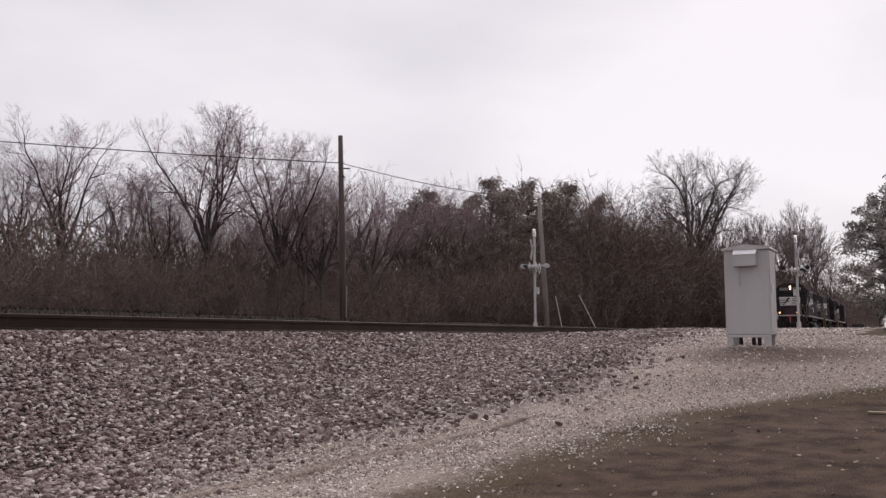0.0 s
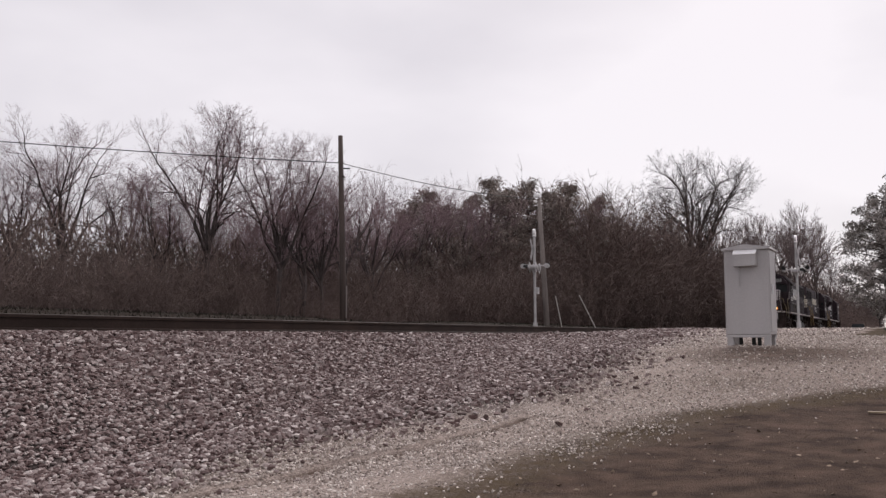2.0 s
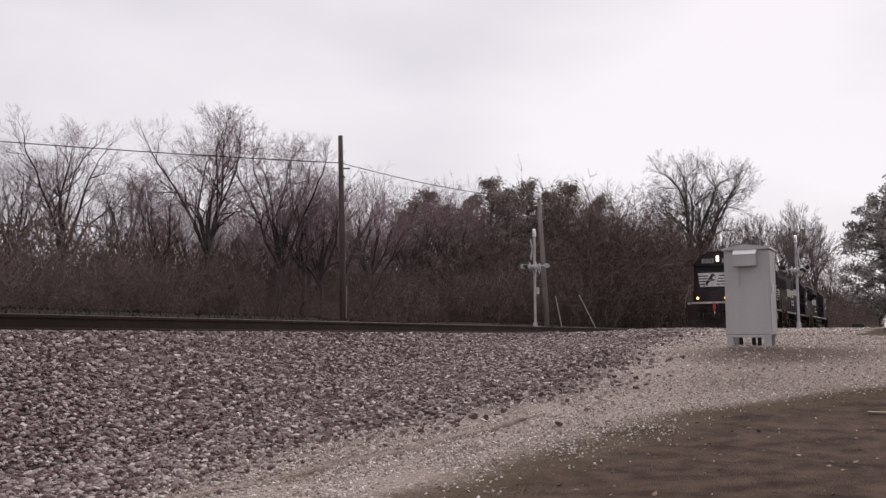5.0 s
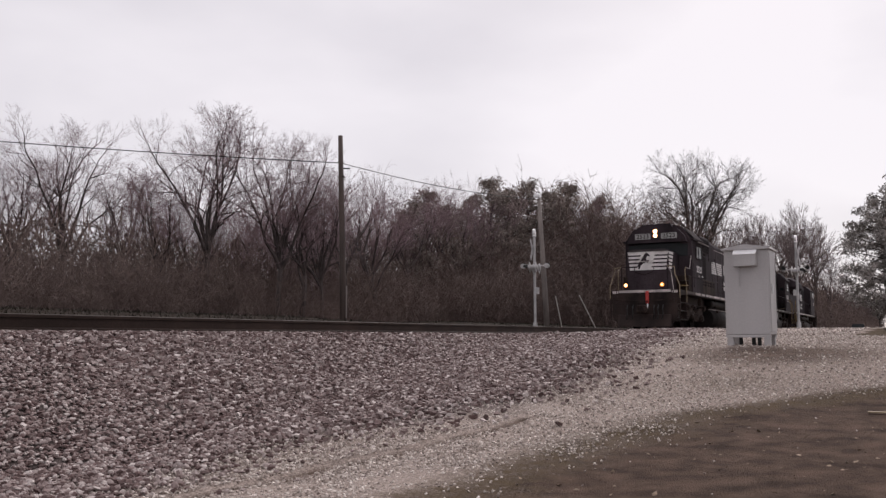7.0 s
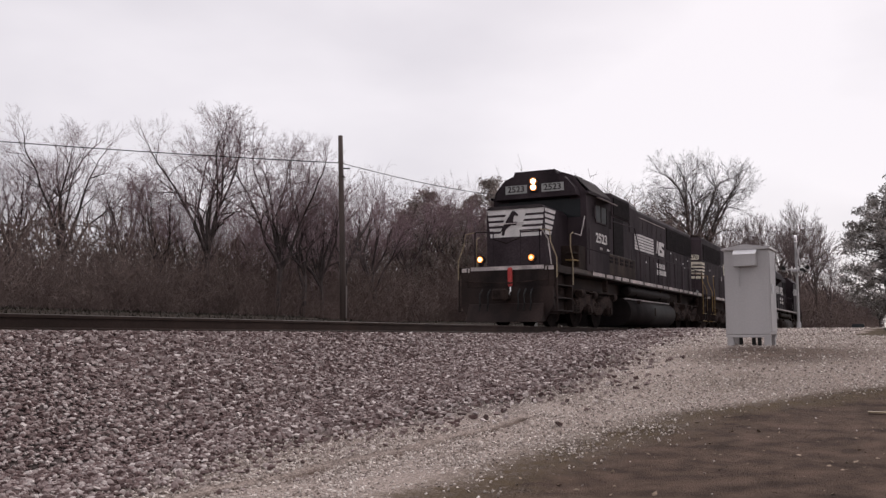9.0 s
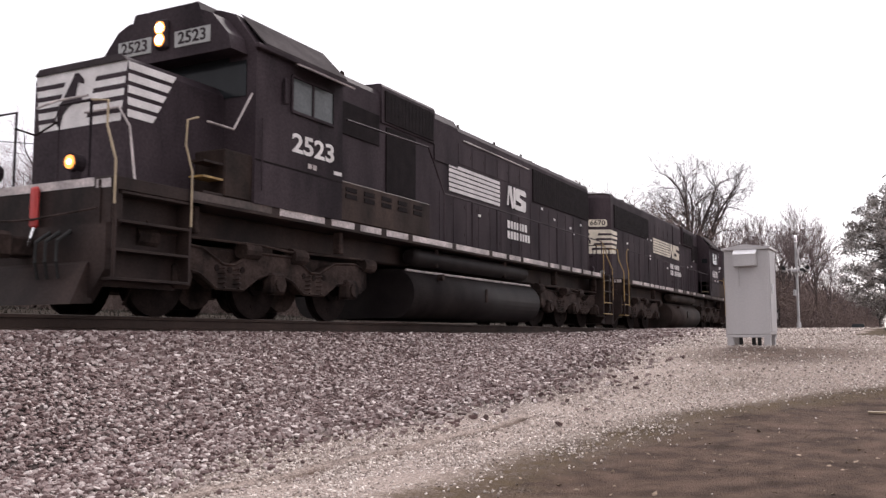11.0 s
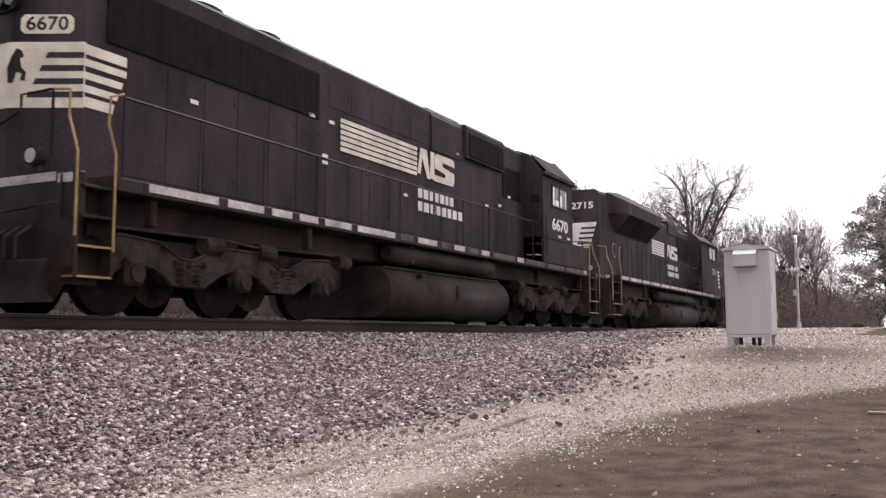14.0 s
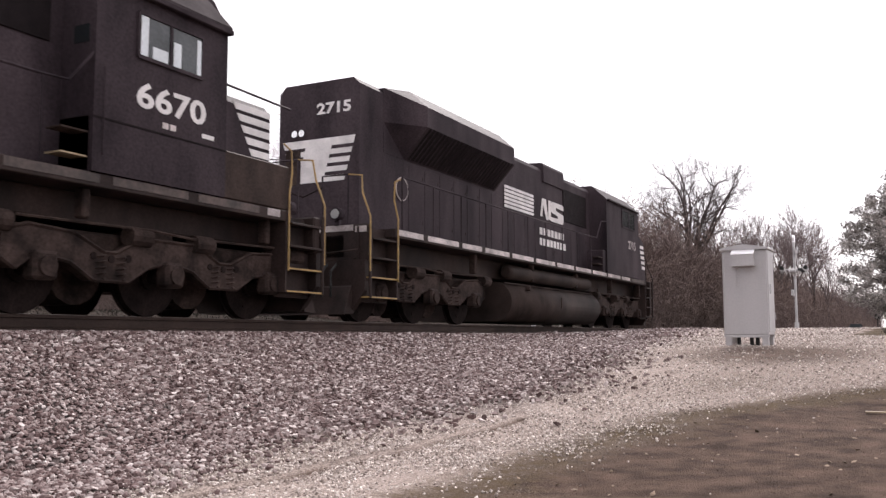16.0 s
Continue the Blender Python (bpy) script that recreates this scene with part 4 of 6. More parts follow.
    for y in (16.4, 17.7, 19.0):
        fan(e, y, 4.62)
    part("exhaust_stack", Shape().box(-0.3, 0.3, 11.6, 12.5, 4.62, 4.78, 0.03), GRIME, e)
    stripes(e, 10.45, 13.3, 3.0, 3.66, 0.972, 6, WHITE)
    slab_mark(e, 13.78, 15.05, 3.06, 3.64, 0.972, WHITE)
    word_bars(e, 13.78, 15.1, 2.52, 0.2, 0.972, (0.8, 0.8, 0.7, 0.8, 0.5, 0.8, 0.8), WHITE)
    word_bars(e, 13.78, 15.3, 2.25, 0.2, 0.972, (0.8, 0.9, 0.8, 0.8, 0.9, 0.7, 0.8, 0.8), WHITE)
    for y, z in ((16.2, 3.3), (17.2, 3.1), (18.6, 3.0), (18.9, 2.85), (19.6, 3.2), (12.0, 2.6)):
        part("data_plate", Shape().box(0.97, 0.98, y, y + 0.14, z, z + 0.06), WHITE, e)
    side_rails(e, 9.2, 20.1, 2.72, wz, 8)
    hand_rail(e, [(1.5, 5.5, 3.5), (1.5, 8.5, 3.58), (1.5, 9.2, 2.72)], 0.018)
    part("hood_rail", Shape().tube([(0.98, 11.2, 4.3), (0.98, 15.3, 4.3)], 0.014, 5), STRIPE, e)
    lugs(e, 4.62, 6.4, 11.3, 13.4, 15.2, 20.2)
    # nose hose cover hanging at the coupler
    part("hose_cover", Shape().box(0.06, 0.2, 0.31, 0.39, 1.12, 1.66, 0.03), REDPAINT, e, "red cover hanging over the coupler")
    part("hose_tip", Shape().tube([(0.14, 0.35, 1.12), (0.16, 0.29, 0.98), (0.1, 0.27, 0.84)], 0.03, 6), CHROME, e)
    # rear end of the hood
    for k in range(5):
        part("nose_stripe", Shape().box(-0.9, 0.9, 20.5, 20.506, 2.66 + 0.164 * k, 2.76 + 0.164 * k), WHITE, e)
    return e


def on_facet(side):
    """The slanted half of the hood's end: a plane with x from the middle outward to the camera's right, y up."""
    a, n = 0.888, 0.46
    if side > 0:
        return Matrix(((a, 0, n, 0.12), (n, 0, -a, 0.70), (0, 1, 0, 0), (0, 0, 0, 1)))
    return Matrix(((a, 0, -n, -0.95), (-n, 0, -a, 1.13), (0, 1, 0, 0), (0, 0, 0, 1)))


def facet_slab(outline, side, low, high):
    """A thin plate of (u, z) outline on one slanted half of the hood's end."""
    m, n = on_facet(side), len(outline)
    v = [m @ Vector((u, z, d)) for d in (low, high) for u, z in outline]
    f = [tuple(range(n)), tuple(range(2 * n - 1, n - 1, -1))] + [(i, i + n, (i + 1) % n + n, (i + 1) % n) for i in range(n)]
    return Shape().add(v, f)


def slanted_hood_end(e, wz):
    """Hood end with two slanted halves, number boards, a striped field and the headlights."""
    plan = [(-0.95, 1.16), (-0.95, 1.13), (-0.12, 0.70), (0.12, 0.70), (0.95, 1.13), (0.95, 1.16)]
    s = Shape().prism(plan, wz, 4.56, "z")
    top = [(-0.86, 1.16), (-0.86, 1.15), (-0.11, 0.80), (0.11, 0.80), (0.86, 1.15), (0.86, 1.16)]
    v = [(x, y, 4.56) for x, y in plan] + [(x, y, 4.69) for x, y in top]
    s.add(v, [tuple(range(6, 12))] + [(i, (i + 1) % 6, (i + 1) % 6 + 6, i + 6) for i in range(6)])
    part("hood_end", s, BLACK, e)
    field = [(-0.955, 1.15), (-0.955, 1.127), (-0.122, 0.694), (0.122, 0.694), (0.955, 1.127), (0.955, 1.15)]
    part("nose_field", Shape().prism(field, 2.60, 3.45, "z"), CREAM, e, "yellowed white painted field")
    for i in range(1, 5):
        z, h, u = 2.60 + 0.17 * i, 0.038, 0.15 + 0.075 * i
        part("nose_bar", facet_slab([(u, z - h), (0.94, z - h), (0.94, z + h), (u + 0.03, z + h)], 1, 0.004, 0.010), BLACK, e)
        part("nose_bar", facet_slab([(0.0, z - h), (0.62 + 0.03 * i, z - h), (0.65 + 0.03 * i, z + h), (0.0, z + h)], -1, 0.004, 0.010), BLACK, e)
    for i in range(5):
        z, h = 2.60 + 0.17 * (i + 0.5), 0.047 + 0.038 * (i in (0, 4)) * 0.5
        part("nose_stripe", Shape().prism([(1.13, z - h), (1.60 + 0.07 * i, z - h), (1.63 + 0.07 * i, z + h), (1.13, z + h)], 0.952, 0.958, "x"), CREAM, e)
    emblem = [(-0.02, 0.02), (0.05, 0.02), (0.09, 0.16), (0.16, 0.14), (0.14, 0.06), (0.20, 0.05), (0.21, 0.16), (0.15, 0.22), (0.13, 0.34), (0.18, 0.36), (0.15, 0.44), (0.08, 0.47), (0.02, 0.36), (-0.03, 0.22)]
    part("emblem", facet_slab([(u, 2.90 + w) for u, w in emblem], 1, 0.010, 0.014), BLACK, e, "plain dark emblem")
    for side in (-1, 1):
        c = 0.46 if side > 0 else 0.475
        o = [(c + sx * (0.335 - k), 3.68 + sz * (0.125 - j)) for sx, sz, k, j in ((-1, -1, 0.05, 0), (1, -1, 0.05, 0), (1, -1, 0, 0.05), (1, 1, 0, 0.05), (1, 1, 0.05, 0), (-1, 1, 0.05, 0), (-1, 1, 0, 0.05), (-1, -1, 0, 0.05))]
        b = part("number_board", facet_slab(o, side, 0.0, 0.02), CREAM, e, "cream number board")
        lettering("board_number", "6670", 0.25, BLACK, b, on_facet(side) @ Matrix.Translation((c, 3.68, 0.022)), 0.003, "dark digits", 1.1, 0.004)
    part("headlight_housing", Shape().disc((-0.11, 0.69, 4.01), (0, 1, 0), 0.16, 0.06, 16).disc((0.11, 0.69, 4.01), (0, 1, 0), 0.16, 0.06, 16).box(-0.11, 0.11, 0.66, 0.72, 3.85, 4.17), GRILLE, e)
    for x in (-0.11, 0.11):
        part("headlight", Shape().disc((x, 0.655, 4.01), (0, 1, 0), 0.09, 0.02, 14), GREY_GLASS, e, "unlit headlight lamp")


def engine_reversed():
    e = thing("locomotive", pose(0, 112, 0), "grimy black diesel locomotive running long hood first", "locomotive", "engines of the train")
    L_, wz = 21.25, 1.70
    underframe(e, L_, wz, (7.9, 13.5), ((1.75, 3.85, 5.95), (15.3, 17.35, 19.45)), (1.0, 0.7, 1.5, 0.6), 0.45, TANK_DUSTY)
    end_gear(e, 0.64, -1, (BOARD, BOARD), wz, None, 0.53)
    end_gear(e, L_ - 0.75, 1, (BOARD, BOARD), wz)
    part("walkway_end", Shape().box(-1.5, 1.5, 1.18, 1.66, wz - 0.18, wz - 0.01, 0.01), BLACK_DUSTY, e)
    part("hood", Shape().prism(hood_profile(0.95, wz, 4.72, 0.09), 1.13, 15.7), BLACK, e)
    slanted_hood_end(e, wz)
    louvre_panel(e, 1.47, 6.2, 3.55, 4.38, 0.95, 28)
    for y in (2.35, 3.8, 5.28):
        fan(e, y, 4.74, 0.66)
    doors(e, 1.8, 6.3, 0.95, 1.85, 3.5, 0.72)
    doors(e, 6.4, 14.6, 0.95, 1.85, 3.02, 0.74)
    doors(e, 6.5, 10.2, 0.95, 3.86, 4.3, 0.72)
    part("blower_housing", Shape().prism(hood_profile(0.98, 3.8, 4.86, 0.3), 10.4, 11.9), BLACK, e)
    part("brake_grid_box", Shape().prism(hood_profile(1.06, 3.9, 4.74, 0.12), 12.0, 14.2), BLACK, e)
    louvre_panel(e, 12.1, 14.1, 3.95, 4.5, 1.06, 14)
    part("inlet_opening", Shape().box(0.95, 0.975, 14.3, 15.5, 3.3, 4.1, 0.01), GRILLE, e)
    part("exhaust_stack", Shape().box(-0.3, 0.3, 8.6, 9.5, 4.68, 4.8, 0.03), GRIME, e)
    stripes(e, 6.87, 9.75, 3.10, 3.74, 0.972, 6, CREAM)
    slab_mark(e, 9.8, 11.5, 3.12, 3.74, 0.972, CREAM)
    word_bars(e, 9.8, 11.45, 2.66, 0.2, 0.972, (0.8, 0.9, 0.8, 0.7, 0.9, 0.6, 0.8), WHITE)
    word_bars(e, 9.8, 11.9, 2.38, 0.2, 0.972, (0.7, 0.9, 0.8, 0.7, 0.8, 0.7, 0.8, 0.8), WHITE)
    for y, z in ((6.3, 2.9), (6.3, 2.78), (5.9, 3.55), (6.5, 3.55), (9.2, 2.6), (13.2, 2.9), (14.0, 3.0), (14.6, 3.3), (11.6, 3.9), (3.0, 3.1)):
        part("data_plate", Shape().box(0.97, 0.98, y, y + 0.16, z, z + 0.06), WHITE, e)
    lugs(e, 4.66, 2.0, 6.6, 8.4, 12.0, 15.2)
    build_cab(e, 18.05, 15.7, "6670", 1)
    part("cab_front", Shape().prism([(18.0, 4.02), (18.45, 4.02), (18.45, 4.6), (18.3, 4.76), (18.0, 4.8)], -1.02, 1.02, "x"), BLACK, e)
    nose = [(-0.92, wz), (0.92, wz), (0.92, 3.34), (0.80, 3.48), (-0.80, 3.48), (-0.92, 3.34)]
    part("nose", Shape().prism(nose, 18.05, 19.8), BLACK, e)
    for i in range(5):
        z, dz = 2.56 + 0.17 * (i + 0.5), 0.055
        part("nose_stripe", Shape().prism([(19.35 - 0.1 * i, z - dz), (19.8, z - dz), (19.8, z + dz), (19.28 - 0.1 * i, z + dz)], 0.92, 0.926, "x"), WHITE, e)
        part("nose_stripe", Shape().box(-0.9, 0.9, 19.8, 19.806, z - dz, z + dz), WHITE, e)
    part("battery_box", Shape().box(-1.48, 1.48, 15.7, 19.6, wz, 2.40, 0.02), RUSTBOX, e, "rust-dusted equipment box")
    for k in range(2):
        part("box_step", Shape().box(1.2, 1.47, 15.3, 15.68, wz + 0.3 * k + 0.16, wz + 0.3 * k + 0.18), GRIME if k else BEIGE, e)
    side_rails(e, 1.30, 15.0, 2.70, wz, 10)
    hand_rail(e, [(1.5, 15.0, 2.70), (1.5, 15.35, 2.72), (1.5, 15.75, 3.2), (1.5, 15.95, 3.25)], 0.018)
    hand_rail(e, [(0.95, 18.1, 3.6), (0.95, 20.3, 3.55)], 0.02)
    part("horn", Shape().tube([(0.3, 8.0, 4.72), (0.3, 7.6, 4.74)], 0.03, 8, 0.09).box(0.27, 0.33, 7.9, 8.0, 4.55, 4.72), GRIME, e)
    part("roof_rail", Shape().tube([(-0.45, 0.98, 4.66), (-0.45, 1.0, 4.80), (0.45, 1.0, 4.80), (0.45, 0.98, 4.66)], 0.015, 5), STRIPE, e)
    return e


def engine_flared():
    e = thing("locomotive", pose(0, 134, 0), "black diesel locomotive with flared radiators running hood first", "locomotive", "engines of the train")
    L_, wz = 21.75, 1.78
    underframe(e, L_, wz, (7.4, 14.6), ((1.5, 3.6, 5.7), (15.6, 17.7, 19.8)), (1.6, 1.2, 2.0), 0.1, TANK_DUSTY)
    end_gear(e, 0.75, -1, (BOARD, BOARD), wz)
    end_gear(e, L_ - 0.75, 1, (BOARD, BOARD), wz, BLACK_DUSTY)
    part("hood_end", Shape().prism([(-0.95, wz), (0.95, wz), (0.95, 4.58), (0.80, 4.72), (-0.80, 4.72), (-0.95, 4.58)], 1.22, 2.45), BLACK, e)
    part("hood", Shape().prism(hood_profile(0.95, wz, 4.62), 2.4, 15.2), BLACK, e)
    flare = [(-0.96, 3.38), (0.96, 3.38), (1.52, 4.0), (1.52, 4.42), (1.1, 4.80), (-1.1, 4.80), (-1.52, 4.42), (-1.52, 4.0)]
    part("radiator_wing", Shape().prism(flare, 2.9, 7.5), BLACK, e, "flared radiator section")
    taper = Shape()
    k = len(flare)
    back = [(max(-0.955, min(0.955, u)), min(w, 4.70)) for u, w in flare]
    taper.add([(u, 2.9, w) for u, w in flare] + [(u, 2.1, w) for u, w in back], [tuple(range(k)), tuple(range(2 * k - 1, k - 1, -1))] + [(i, i + k, (i + 1) % k + k, (i + 1) % k) for i in range(k)])
    part("radiator_shoulder", taper, BLACK, e)
    g = part("grille", Shape().add([(0.99, 3.0, 3.40), (0.99, 7.4, 3.40), (1.53, 7.4, 3.99), (1.53, 3.0, 3.99)], [(0, 1, 2, 3)]).add([(0.97, 3.0, 3.42), (0.97, 7.4, 3.42), (1.50, 7.4, 4.01), (1.50, 3.0, 4.01)], [(3, 2, 1, 0)]), GRILLE, e, "black radiator grille")
    for i in range(26):
        y = 3.1 + i * 0.165
        part("grille_bar", Shape().tube([(1.0, y, 3.40), (1.535, y, 3.98)], 0.012, 4), BLACK, g)
    front_stripes(e, 1.22, 0.86, 2.72, 3.58, 5, -1, WHITE, False, 0.26)
    lettering("road_number", "2715", 0.30, WHITE, e, on_front(0.36, 4.16, 1.216), 0.004, "white painted road number", 1.35, 0.008)
    part("marker_lamp", Shape().disc((-0.55, 1.2, 3.72), (0, 1, 0), 0.07, 0.06, 12).disc((-0.38, 1.2, 3.72), (0, 1, 0), 0.07, 0.06, 12), CHROME, e)
    part("hood_hatch", Shape().box(-0.78, -0.42, 1.205, 1.222, 2.7, 3.4, 0.005), GRIME, e)
    for k2 in range(6):
        part("ladder_rung", Shape().tube([(-0.98, 1.3, 2.6 + 0.3 * k2), (-1.03, 1.26, 2.6 + 0.3 * k2), (-1.03, 1.26, 2.7 + 0.3 * k2), (-0.98, 1.3, 2.7 + 0.3 * k2)], 0.014, 5), WHITE, e)
    part("roundel", Shape().disc((0.975, 2.8, 2.74), (1, 0, 0), 0.25, 0.012, 24), STRIPE, e, "plain round emblem")
    part("roundel_centre", Shape().disc((0.982, 2.8, 2.74), (1, 0, 0), 0.225, 0.01, 24), BLACK, e)
    doors(e, 3.1, 8.0, 0.95, 1.9, 3.3, 0.75)
    doors(e, 8.0, 14.8, 0.95, 1.9, 2.95, 0.75)
    for y in (3.8, 5.2, 6.6):
        fan(e, y, 4.70)
    part("brake_grid_box", Shape().prism(hood_profile(1.0, 4.15, 4.74, 0.12), 10.9, 12.6), BLACK, e)
    part("inlet_opening", Shape().box(0.95, 0.975, 12.6, 14.8, 3.2, 4.2, 0.01), GRILLE, e)
    part("exhaust_stack", Shape().box(-0.35, 0.35, 9.0, 10.0, 4.48, 4.62, 0.03), GRIME, e)
    stripes(e, 8.1, 10.15, 3.05, 3.66, 0.972, 6, WHITE)
    slab_mark(e, 10.7, 12.6, 3.07, 3.66, 0.972, WHITE)
    word_bars(e, 10.6, 12.6, 2.6, 0.2, 0.972, (0.8, 0.9, 0.8, 0.7, 0.9, 0.6, 0.8), WHITE)
    word_bars(e, 10.6, 12.75, 2.3, 0.2, 0.972, (0.7, 0.9, 0.8, 0.7, 0.8, 0.7, 0.8, 0.8), WHITE)
    part("cab", Shape().prism([(-1.53, wz), (1.53, wz), (1.53, 4.2), (1.05, 4.66), (-1.05, 4.66), (-1.53, 4.2)], 15.2, 19.1), BLACK, e)
    part("nose", Shape().prism([(19.1, wz), (20.5, wz), (20.25, 3.2), (19.1, 3.55)], -1.4, 1.4, "x"), BLACK, e)
    for i in range(5):
        z = 2.2 + 0.19 * i
        part("nose_stripe", Shape().box(1.4, 1.406, 19.95 - 0.05 * i, 20.38 - 0.03 * i, z, z + 0.11), WHITE, e)
    win = new("side_window")
    win.parent = e
    part("pane", Shape().box(1.532, 1.545, 17.0, 17.75, 3.5, 4.05), GLASS, win)
    part("pane", Shape().box(1.532, 1.545, 17.82, 18.5, 3.5, 4.05), GLASS, win)
    fr = Shape()
    for z in (3.47, 4.08):
        fr.box(1.53, 1.56, 16.95, 18.55, z - 0.025, z + 0.025)
    for y in (16.97, 17.785, 18.53):
        fr.box(1.53, 1.558, y - 0.025, y + 0.025, 3.47, 4.08)
    part("window_frame", fr, BLACK, win)
    lettering("road_number", "2715", 0.40, STRIPE, e, on_side(18.2, 2.9, 1.534), 0.004, "white painted road number", 1.2, 0.006)
    part("cab_roof_edge", Shape().box(1.53, 1.62, 15.3, 19.0, 4.15, 4.21, 0.01), BLACK, e)
    part("air_conditioner", Shape().box(-0.6, 0.6, 16.2, 17.6, 4.65, 4.82, 0.05), BLACK, e)
    part("battery_box", Shape().box(-1.48, 1.48, 14.9, 16.8, wz, 2.5, 0.02), BLACK, e)
    for k2 in range(3):
        part("box_step", Shape().box(1.2, 1.47, 14.45, 14.88, wz + 0.22 * k2, wz + 0.22 * k2 + 0.03), BLACK_DUSTY, e)
    side_rails(e, 1.9, 13.6, 2.80, wz, 9)
    hand_rail(e, [(1.5, 13.6, 2.8), (1.5, 14.2, 2.82), (1.5, 14.7, 3.4), (1.5, 15.2, 3.45)], 0.018)
    part("roof_horn", Shape().tube([(-0.5, 1.5, 4.66), (-0.5, 1.5, 4.76)], 0.12, 12), GRIME, e)
    return e


LEAD, MIDDLE, REAR = engine_forward(), engine_reversed(), engine_flared()


# ---- beside the track: cabinet, crossing signals, poles, cables ----
def high(x, y):
    return float(lay(np.array(float(x)), np.array(float(y))))


def build_cabinet():
    """A sheet-metal signal cabinet on four short legs, with a hooded box on its face."""
    x, y = 7.52, 17.05
    c = thing("signal_cabinet", pose(x, y, high(x, y) - 0.03, 0, 0, -2.5), "grey galvanised trackside signal cabinet on short legs", "cabinet")
    w, d, z0, z1 = 0.388, 0.30, 0.22, 1.745
    part("body", Shape().box(-w, w, -d, d, z0, z1, 0.012), GALV, c)
    part("roof", Shape().add([(-w - 0.035, -d - 0.06, z1), (w + 0.035, -d - 0.06, z1), (w + 0.035, d + 0.06, z1), (-w - 0.035, d + 0.06, z1), (-w - 0.035, -d - 0.06, z1 + 0.03), (w + 0.035, -d - 0.06, z1 + 0.03), (w + 0.035, d + 0.06, z1 + 0.03), (-w - 0.035, d + 0.06, z1 + 0.03), (0, -d - 0.06, z1 + 0.10), (0, d + 0.06, z1 + 0.10)],
                             [(0, 1, 2, 3), (0, 4, 8, 5, 1), (2, 6, 9, 7, 3), (1, 5, 6, 2), (0, 3, 7, 4), (4, 7, 9, 8), (5, 8, 9, 6)]), GALV, c, "shallow pitched sheet roof")
    vent = part("vent_hood", Shape().prism([(-d - 0.16, z1 - 0.30), (-d, z1 - 0.30), (-d, z1 - 0.02), (-d - 0.03, z1 - 0.02), (-d - 0.16, z1 - 0.09)], -0.195, 0.195, "x"), GALV, c)
    # same sheet metal as the body, its sky reflection put into the colour
    part("hood_cap", Shape().prism([(-d - 0.175, z1 - 0.085), (-d - 0.03, z1 + 0.004), (-d - 0.03, z1 - 0.004), (-d - 0.175, z1 - 0.095)], -0.20, 0.20, "x"), GALV_LIGHT, vent, "sloping cap painted near-white for reflected sky")
    part("door_seam", Shape().box(-w + 0.03, -w + 0.036, -d - 0.004, -d, z0 + 0.04, z1 - 0.06).box(w - 0.036, w - 0.03, -d - 0.004, -d, z0 + 0.04, z1 - 0.06), GALV, c)
    part("conduit", Shape().tube([(-0.12, -d - 0.02, z1 - 0.30), (-0.12, -d - 0.02, z1 - 0.66)], 0.012, 6), GALV, c)
    part("side_door", Shape().box(w, w + 0.014, -d + 0.03, d - 0.03, z0 + 0.05, z1 - 0.06, 0.005), GALV, c)
    part("door_handle", Shape().tube([(w + 0.03, -d + 0.12, 0.95), (w + 0.03, -d + 0.12, 1.12)], 0.012, 6), CHROME, c)
    part("hinge", Shape().tube([(w + 0.02, d - 0.04, 0.5), (w + 0.02, d - 0.04, 0.62)], 0.014, 6), GALV, c)
    part("hinge", Shape().tube([(w + 0.02, d - 0.04, 1.4), (w + 0.02, d - 0.04, 1.52)], 0.014, 6), GALV, c)
    part("base_rail", Shape().box(-w, w, -d, -d + 0.06, z0 - 0.05, z0), GALV, c)
    part("base_rail", Shape().box(-w, w, d - 0.06, d, z0 - 0.05, z0), GALV, c)
    for px in (-w + 0.07, w - 0.07):
        for py in (-d + 0.06, d - 0.06):
            part("leg", Shape().box(px - 0.055, px + 0.055, py - 0.045, py + 0.045, -0.06, z0 - 0.04, 0.006), GALV, c)
    for px in (-0.16, 0.06, 0.16):
        part("cable_pipe", Shape().tube([(px, -d + 0.16, -0.06), (px, -d + 0.16, z0)], 0.035, 8), RUBBER, c)
    part("footing", Shape().box(-w - 0.02, w + 0.02, -d - 0.02, d + 0.02, -0.10, 0.02, 0.01), GRIME, c)


build_cabinet()


